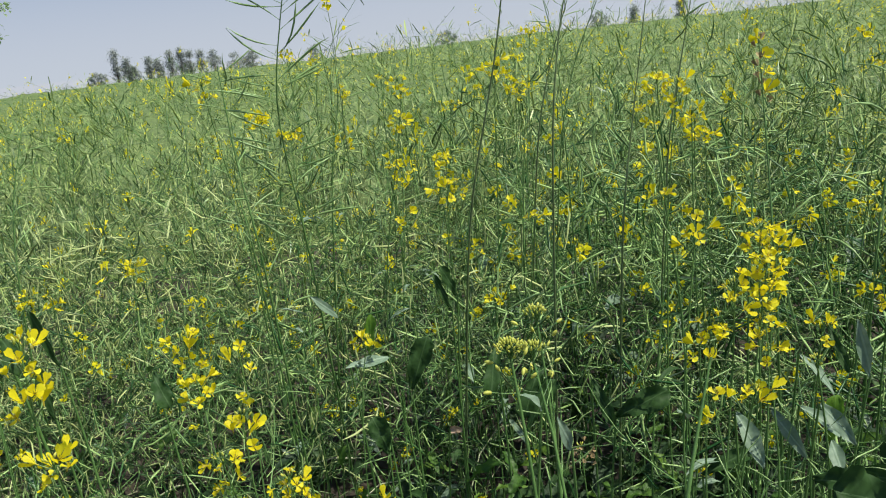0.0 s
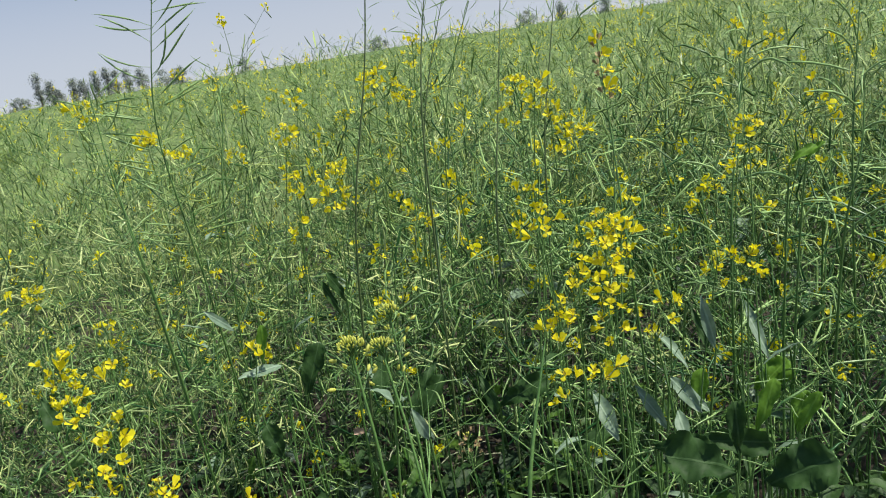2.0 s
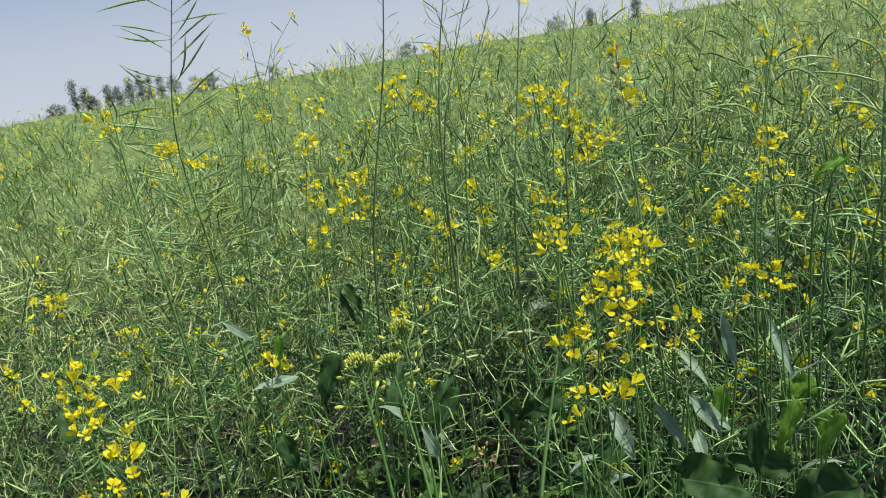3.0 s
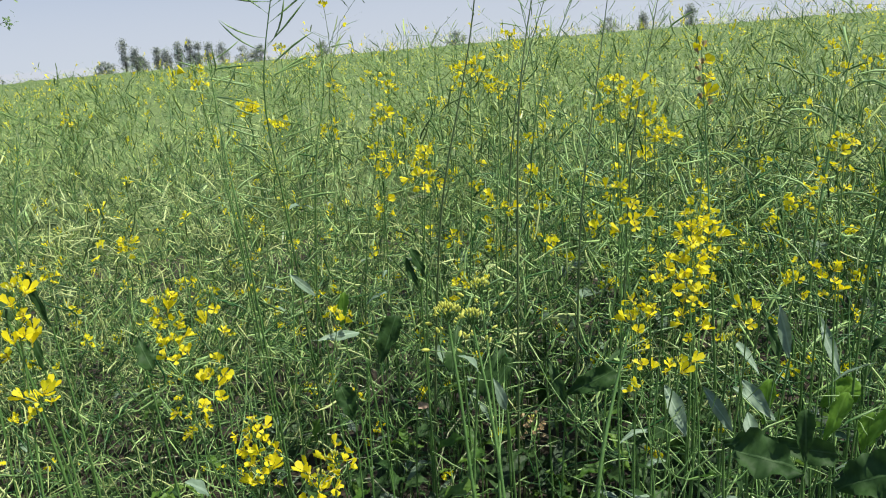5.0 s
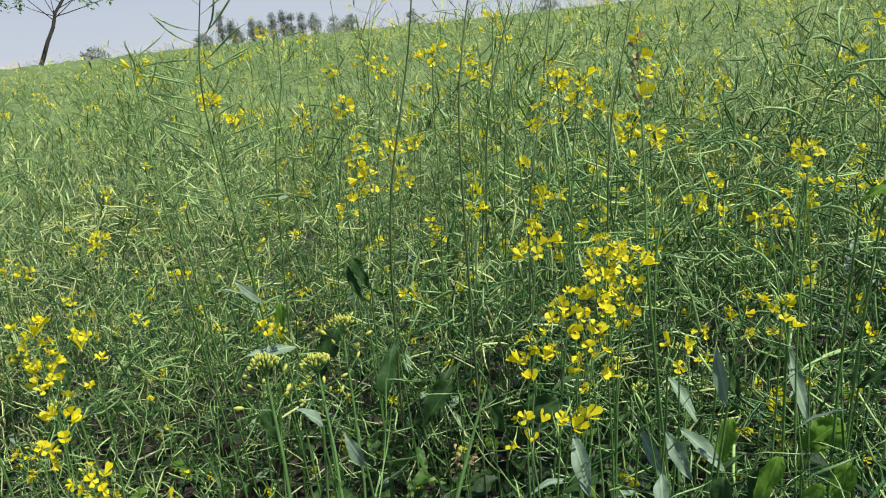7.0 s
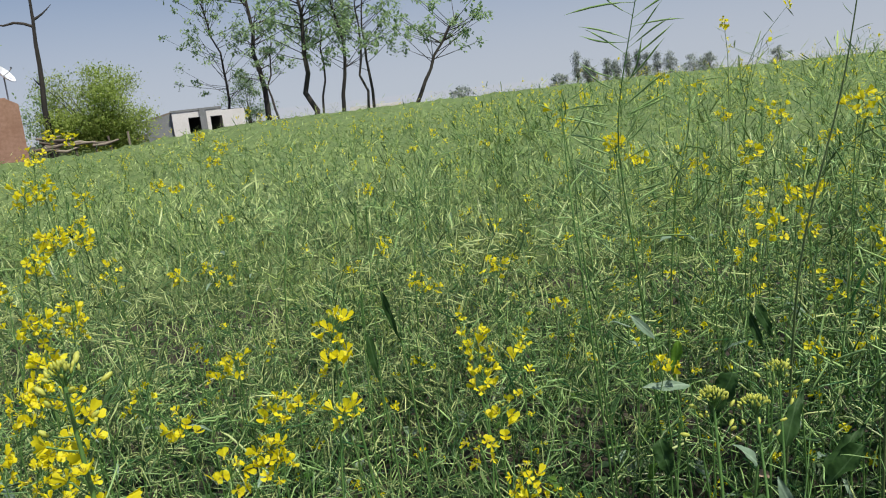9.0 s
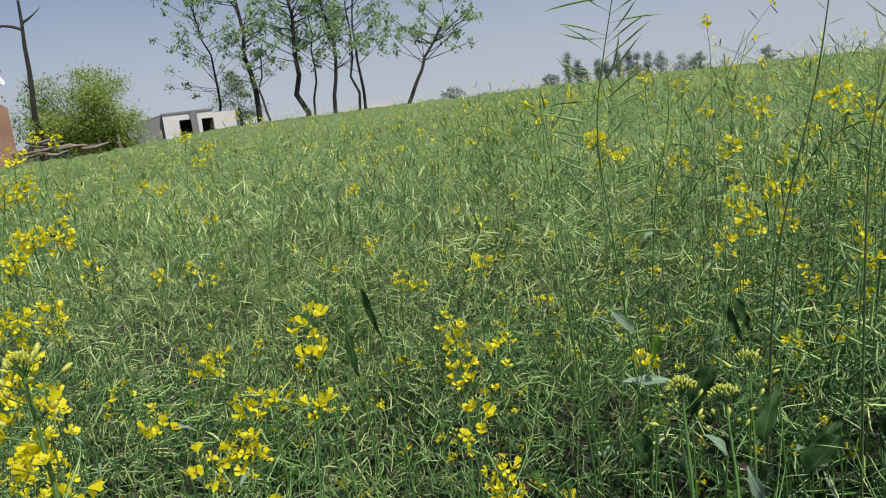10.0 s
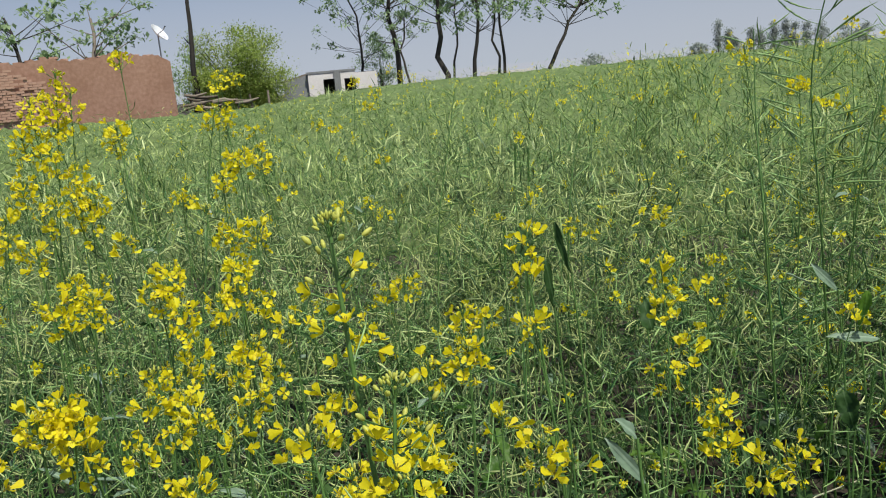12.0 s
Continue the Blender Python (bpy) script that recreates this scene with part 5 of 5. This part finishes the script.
pod_stalk((-0.396, 1.645, 1.335), (-0.398, 1.633, 1.247), (-0.380, 1.615, 1.131), 1115, pods=10, s0=0.62, thick=0.0022, size=0.85, tilt=(0.9, 1.5))
pod_stalk((-0.187, 1.841, 1.504), (-0.190, 1.837, 1.389), (-0.229, 1.818, 1.244), 1116, pods=12, s0=0.7, thick=0.0022)
pod_stalk((0.178, 1.500, 1.690), (0.140, 1.550, 1.460), (0.055, 1.575, 1.150), 1117, pods=12, s0=0.72, thick=0.003, dark=True, size=0.55, tilt=(0.5, 0.9), flowers=3)
pod_stalk((-0.293, 2.857, 1.656), (-0.285, 2.865, 1.540), (-0.290, 2.860, 1.300), 1118, pods=5, s0=0.8, thick=0.0018, dark=True, size=0.5, flowers=5)
pod_stalk((0.347, 1.866, 1.583), (0.296, 1.876, 1.443), (0.245, 1.870, 1.272), 1119, pods=16, s0=0.6, thick=0.0025, dark=True, size=0.7, tilt=(0.3, 0.7))
pod_stalk((0.281, 1.898, 1.580), (0.307, 1.894, 1.442), (0.309, 1.878, 1.251), 1120, pods=14, s0=0.6, thick=0.0018, size=0.7, tilt=(0.3, 0.7))
pod_stalk((0.392, 1.807, 1.551), (0.330, 1.818, 1.416), (0.285, 1.811, 1.249), 1121, pods=14, s0=0.6, thick=0.0018, size=0.7, tilt=(0.3, 0.7))
pod_stalk((0.397, 1.446, 1.550), (0.363, 1.447, 1.343), (0.323, 1.420, 1.139), 1122, pods=14, s0=0.6, thick=0.0026, dark=True, size=0.6, tilt=(0.4, 0.8), flowers=2)
pod_stalk((0.560, 1.710, 1.538), (0.537, 1.716, 1.418), (0.494, 1.709, 1.225), 1123, pods=14, s0=0.6, thick=0.0025, dark=True, size=0.7, tilt=(0.4, 0.8))
pod_stalk((0.495, 1.223, 1.445), (0.497, 1.198, 1.255), (0.490, 1.161, 1.108), 1124, pods=8, s0=0.6, thick=0.0027, size=0.7, flowers=12, faded=True)
pod_stalk((0.278, 0.830, 1.130), (0.252, 0.802, 1.060), (0.222, 0.770, 0.970), 1125, pods=4, s0=0.75, thick=0.0036, size=0.5)
pod_stalk((0.846, 1.419, 1.449), (0.801, 1.391, 1.312), (0.737, 1.336, 1.076), 1126, pods=17, s0=0.4, thick=0.003, size=1.25, tilt=(0.6, 1.6), arched=True)
pod_stalk((0.928, 1.216, 1.321), (0.912, 1.200, 1.204), (0.871, 1.201, 1.071), 1127, pods=14, s0=0.45, thick=0.0028, size=1.2, tilt=(0.6, 1.6), arched=True)
pod_stalk((1.093, 1.480, 1.438), (1.078, 1.478, 1.310), (1.047, 1.454, 1.111), 1128, pods=13, s0=0.45, thick=0.0028, size=1.2, tilt=(0.6, 1.6), arched=True)
pod_stalk((0.565, 1.416, 1.282), (0.549, 1.395, 1.162), (0.525, 1.358, 1.025), 1130, pods=10, s0=0.6, thick=0.0026, size=0.9)
pod_stalk((0.245, 1.935, 1.413), (0.210, 1.908, 1.177), (0.186, 1.857, 0.963), 1131, pods=16, s0=0.55, thick=0.0025, size=0.9)
pod_stalk((-0.361, 1.499, 1.495), (-0.355, 1.487, 1.329), (-0.331, 1.461, 1.150), 1132, pods=22, s0=0.5, thick=0.0026, size=0.95)
pod_stalk((0.270, 1.474, 1.587), (0.247, 1.473, 1.496), (0.218, 1.458, 1.334), 1133, pods=18, s0=0.55, thick=0.0026, dark=True, size=0.8)
pod_stalk((-1.027, 2.123, 1.405), (-1.076, 2.071, 1.207), (-1.085, 2.025, 1.015), 1134, pods=18, s0=0.6, thick=0.003, size=1.2)
pod_stalk((-1.363, 1.877, 1.422), (-1.389, 1.839, 1.215), (-1.405, 1.789, 1.023), 1135, pods=18, s0=0.6, thick=0.003, size=1.2)
leafy_plant(-0.126, 1.450, 0.930, -0.80, -0.58, 0.02, 0.100, 0.031, 1136, 1, droop=0.1)
leafy_plant(0.018, 1.523, 1.012, -0.43, -0.16, 0.89, 0.077, 0.030, 1137, droop=0.2)
leafy_plant(0.708, 1.247, 0.964, 0.12, -0.61, -0.78, 0.120, 0.022, 1138, 1, droop=0.2)
leafy_plant(0.750, 1.303, 0.755, 0.72, -0.14, 0.68, 0.089, 0.072, 1139, 2, droop=0.3)
leafy_plant(0.533, 1.179, 0.871, 0.64, -0.62, -0.45, 0.094, 0.028, 1140, 1, droop=0.3)
leafy_plant(0.470, 1.141, 0.893, 0.38, -0.68, -0.63, 0.094, 0.025, 1141, 1, droop=0.3)
leafy_plant(0.610, 1.227, 0.771, 0.17, 0.21, 0.96, 0.088, 0.040, 1142, 2, droop=0.2)
leafy_plant(0.615, 1.061, 0.795, 0.08, 0.31, 0.95, 0.076, 0.030, 1143, droop=0.2)
leafy_plant(0.492, 0.958, 0.884, 0.92, -0.39, -0.01, 0.117, 0.053, 1144, droop=0.4)
leafy_plant(0.760, 1.164, 0.732, 0.22, 0.20, 0.95, 0.081, 0.048, 1145, 2, droop=0.2)
leafy_plant(0.509, 1.127, 0.984, 0.43, -0.66, -0.61, 0.081, 0.022, 1146, 1, droop=0.3)
leafy_plant(0.075, 1.408, 0.955, -0.19, -0.59, -0.78, 0.114, 0.040, 1147, droop=0.3)
leafy_plant(0.117, 1.348, 0.802, 0.59, 0.25, 0.77, 0.105, 0.046, 1148, droop=0.2)
leafy_plant(0.236, 1.351, 0.881, 0.31, -0.59, -0.74, 0.095, 0.033, 1149, droop=0.3)
leafy_plant(0.168, 1.499, 0.864, -0.45, -0.58, -0.68, 0.133, 0.046, 1150, droop=0.4)
leafy_plant(0.336, 1.056, 0.845, 0.89, -0.03, 0.45, 0.081, 0.033, 1151, droop=0.3)
leafy_plant(0.845, 1.324, 0.850, 0.69, -0.27, 0.67, 0.076, 0.033, 1152, droop=0.3)
leafy_plant(0.617, 1.270, 0.971, 0.17, -0.63, -0.76, 0.094, 0.020, 1153, droop=0.2)
leafy_plant(-0.090, 1.460, 0.853, 0.38, 0.19, 0.91, 0.113, 0.059, 1154, droop=0.2)
leafy_plant(0.004, 1.516, 0.990, -0.41, 0.01, 0.91, 0.083, 0.026, 1155, droop=0.2)
leafy_plant(-0.163, 1.485, 0.928, 0.08, 0.08, 0.99, 0.081, 0.028, 1156, 2, droop=0.1)
leafy_plant(-0.229, 1.599, 0.970, -0.68, -0.18, 0.71, 0.079, 0.022, 1157, 1, droop=0.2)
leafy_plant(0.572, 1.044, 0.978, -0.15, 0.22, 0.96, 0.087, 0.022, 1158, 1, droop=0.2)
leafy_plant(0.368, 1.009, 0.965, 0.21, -0.75, -0.63, 0.087, 0.028, 1159, 1, droop=0.3)
leafy_plant(0.487, 1.016, 0.959, 0.34, -0.81, -0.48, 0.075, 0.025, 1160, 1, droop=0.3)
leafy_plant(0.471, 0.951, 0.940, -0.08, -0.83, -0.56, 0.053, 0.022, 1161, 1, droop=0.3)
leafy_plant(-0.136, 1.320, 0.801, -0.32, 0.12, 0.94, 0.076, 0.053, 1162, droop=0.4)
leafy_plant(0.268, 1.310, 0.821, 0.85, -0.18, 0.50, 0.113, 0.059, 1163, droop=0.4)
leafy_plant(0.405, 0.859, 0.945, 0.75, -0.64, 0.16, 0.081, 0.053, 1164, droop=0.3)
leafy_plant(-0.519, 1.317, 1.003, 0.43, -0.48, -0.76, 0.075, 0.040, 1165, droop=0.4)
leafy_plant(-0.482, 0.837, 1.243, 0.54, -0.43, -0.73, 0.051, 0.033, 1166, droop=0.3)
leafy_plant(0.468, 0.765, 0.952, -0.92, 0.24, 0.30, 0.088, 0.071, 1167, droop=0.3)
leafy_plant(0.497, 0.743, 0.939, 0.78, -0.41, 0.48, 0.087, 0.076, 1168, droop=0.3)
leafy_plant(0.577, 0.933, 0.894, 0.38, 0.10, 0.92, 0.082, 0.032, 1169, 2, droop=0.2)
leafy_plant(0.530, 0.890, 0.893, 0.07, 0.27, 0.96, 0.074, 0.034, 1170, droop=0.2)
leafy_plant(0.603, 0.871, 0.918, 0.46, -0.07, 0.89, 0.066, 0.026, 1171, 2, droop=0.2)
leafy_plant(-0.220, 0.669, 0.993, -0.62, -0.26, 0.74, 0.073, 0.018, 1172, 1, droop=0.15)
leafy_plant(-0.613, 1.207, 1.072, -0.26, -0.12, 0.96, 0.108, 0.020, 1173, droop=0.1)
leafy_plant(-0.546, 1.028, 1.062, -0.17, -0.05, 0.98, 0.085, 0.023, 1174, droop=0.1)
leafy_plant(-0.167, 0.541, 1.115, -0.42, -0.58, 0.70, 0.034, 0.017, 1175, 1, droop=0.2)
grass_spike(-0.092, 1.230, 0.952, -0.020, -0.074, 0.09, 1176)
grass_spike(-1.018, 1.717, 1.249, -0.002, -0.044, 0.11, 1177)
grass_spike(-0.855, 1.424, 1.097, 0.014, -0.058, 0.10, 1178)
grass_spike(-1.092, 1.769, 1.254, -0.006, -0.038, 0.12, 1179)
grass_spike(-0.945, 1.474, 1.089, 0.008, -0.046, 0.10, 1180)
flowering_plant(-1.555, 1.165, 1.423, -0.064, 0.067, 1181, 8, 0.07)
flowering_plant(-1.353, 1.095, 1.335, -0.113, 0.141, 1182, 11, 0.08)
flowering_plant(-1.115, 0.877, 1.211, -0.093, 0.122, 1183, 9, 0.07)
flowering_plant(-1.824, 1.472, 1.348, -0.071, 0.173, 1184, 4, 0.03)
flowering_plant(-2.000, 1.893, 1.327, 0.008, 0.088, 1185, 4, 0.03)
flowering_plant(-1.961, 1.936, 1.304, -0.087, 0.215, 1186, 4, 0.03)
flowering_plant(-1.707, 1.899, 1.203, 0.044, 0.091, 1187, 4, 0.03)
flowering_plant(-1.461, 1.556, 1.125, -0.050, 0.147, 1188, 4, 0.03)
flowering_plant(-1.442, 1.426, 1.126, 0.010, 0.086, 1189, 4, 0.03)
flowering_plant(-1.359, 1.512, 1.104, -0.078, 0.157, 1190, 3, 0.03)
flowering_plant(-0.920, 1.070, 1.070, -0.071, 0.128, 1191, 6, 0.05)
flowering_plant(-0.688, 0.716, 1.103, -0.057, 0.143, 1192, 5, 0.04)
flowering_plant(-0.882, 0.803, 1.095, -0.148, 0.230, 1193, 3, 0.03)
flowering_plant(-1.527, 2.272, 0.936, -0.089, 0.175, 1194, 3, 0.03)
flowering_plant(-1.012, 1.906, 1.010, -0.132, 0.174, 1195, 5, 0.04)
flowering_plant(-0.963, 1.931, 0.986, -0.003, 0.105, 1196, 4, 0.04)
flowering_plant(-0.758, 1.946, 1.049, -0.055, 0.112, 1197, 7, 0.04)
flowering_plant(-1.410, 2.377, 1.016, -0.120, 0.116, 1198, 3, 0.03)
flowering_plant(-1.506, 3.439, 1.270, -0.057, 0.144, 1199, 3, 0.03)
flowering_plant(-1.807, 3.272, 1.284, -0.015, 0.147, 1200, 3, 0.03)
flowering_plant(-2.220, 4.194, 1.303, -0.011, 0.150, 1201, 4, 0.04)
flowering_plant(-1.576, 2.536, 1.198, -0.080, 0.120, 1202, 4, 0.04)
flowering_plant(-2.321, 2.440, 1.470, -0.088, 0.091, 1203, 6, 0.05)
flowering_plant(-2.196, 2.423, 1.415, -0.068, 0.118, 1204, 6, 0.04)
flowering_plant(-2.153, 2.321, 1.363, -0.125, 0.096, 1205, 5, 0.04)
flowering_plant(-2.514, 1.892, 1.538, -0.041, 0.075, 1206, 6, 0.05)
flowering_plant(-2.478, 1.943, 1.519, 0.017, 0.083, 1207, 5, 0.05)
flowering_plant(-5.091, 5.797, 1.577, -0.259, 0.115, 1208, 9, 0.12)
flowering_plant(-5.155, 6.008, 1.501, 0.020, 0.090, 1209, 9, 0.12)
flowering_plant(-5.253, 6.320, 1.466, -0.104, 0.143, 1210, 9, 0.12)
flowering_plant(-5.174, 6.387, 1.413, 0.002, 0.152, 1211, 7, 0.12)
flowering_plant(-0.388, 1.908, 1.369, 0.002, 0.140, 1212, 10, 0.03)
flowering_plant(-0.362, 2.289, 1.505, 0.055, 0.165, 1213, 3, 0.04)
flowering_plant(-0.324, 2.606, 1.467, -0.100, 0.163, 1214, 3, 0.04)
flowering_plant(-0.122, 2.438, 1.401, -0.009, 0.125, 1215, 3, 0.04)
flowering_plant(-0.075, 2.445, 1.400, 0.029, 0.121, 1216, 3, 0.05)
flowering_plant(-0.061, 1.833, 1.340, -0.197, 0.212, 1217, 5, 0.04)
flowering_plant(0.206, 2.067, 1.391, 0.058, 0.127, 1218, 4, 0.05)
flowering_plant(0.242, 2.166, 1.359, -0.025, 0.134, 1219, 3, 0.05)
flowering_plant(0.154, 1.766, 1.433, -0.086, 0.138, 1220, 5, 0.04)
flowering_plant(0.273, 2.074, 1.485, -0.015, 0.141, 1221, 4, 0.04)
flowering_plant(-0.073, 1.796, 1.132, -0.078, 0.159, 1222, 4, 0.05)
flowering_plant(0.008, 1.621, 1.215, 0.047, 0.199, 1223, 4, 0.04)
flowering_plant(-0.213, 2.002, 1.298, 0.003, 0.120, 1224, 4, 0.05)
flowering_plant(0.032, 1.834, 1.240, -0.068, 0.162, 1225, 4, 0.04)
flowering_plant(-0.456, 1.730, 1.467, 0.052, 0.208, 1226, 4, 0.05)
flowering_plant(-1.446, 0.666, 1.490, -0.037, 0.184, 1227, 9, 0.10)
flowering_plant(-1.378, 0.688, 1.490, -0.126, 0.081, 1228, 8, 0.10)
flowering_plant(-1.422, 0.601, 1.420, -0.190, 0.142, 1229, 9, 0.09)
flowering_plant(-1.356, 0.618, 1.395, -0.096, 0.107, 1230, 8, 0.08)
flowering_plant(-1.323, 0.669, 1.313, -0.134, 0.139, 1231, 9, 0.08)
flowering_plant(-1.308, 0.587, 1.306, -0.154, 0.159, 1232, 10, 0.09)
flowering_plant(-1.293, 0.487, 1.254, -0.103, 0.062, 1233, 7, 0.06)
flowering_plant(-1.325, 0.659, 1.281, -0.068, 0.077, 1234, 8, 0.08)
flowering_plant(-1.115, 0.466, 1.156, 0.003, 0.185, 1235, 10, 0.06)
flowering_plant(-1.093, 0.514, 1.165, -0.073, 0.066, 1236, 9, 0.06)
flowering_plant(-1.432, 0.792, 1.392, -0.174, 0.106, 1237, 6, 0.05)
flowering_plant(-0.751, 0.248, 1.132, -0.109, 0.054, 1238, 8, 0.05)
flowering_plant(-0.729, 0.280, 1.113, -0.111, 0.053, 1239, 9, 0.05)
flowering_plant(-1.232, 0.898, 1.300, -0.066, 0.153, 1240, 8, 0.05)
flowering_plant(-1.003, 0.574, 1.177, -0.163, 0.131, 1241, 8, 0.06)
flowering_plant(-0.928, 0.636, 1.148, -0.047, 0.102, 1242, 9, 0.06)
flowering_plant(-0.904, 0.696, 1.134, -0.016, 0.115, 1243, 6, 0.05)
flowering_plant(-0.916, 0.573, 1.093, -0.115, 0.176, 1244, 7, 0.06)
flowering_plant(-0.802, 0.620, 1.057, -0.043, 0.076, 1245, 5, 0.05)
flowering_plant(-0.858, 0.446, 1.057, -0.039, 0.103, 1246, 5, 0.05)
flowering_plant(0.194, 1.255, 0.805, 0.050, 0.040, 1247, 8, 0.05, buds=9, faded=True, bloom=0.5)
leafy_plant(-0.030, 1.600, 0.690, 0.55, -0.70, 0.30, 0.032, 0.026, 1248, 3, droop=0.9)
leafy_plant(0.090, 0.852, 1.080, -0.45, -0.40, 0.72, 0.042, 0.020, 1249, 1, droop=0.5)
leafy_plant(0.125, 0.880, 1.010, -0.30, -0.30, 0.90, 0.060, 0.018, 1250, 1, droop=0.3)
leafy_plant(0.800, 1.230, 1.190, 0.80, -0.10, 0.55, 0.060, 0.024, 1251, 2, droop=0.4)
leafy_plant(0.840, 1.250, 1.185, 0.50, -0.30, 0.75, 0.050, 0.020, 1252, 2, droop=0.4)
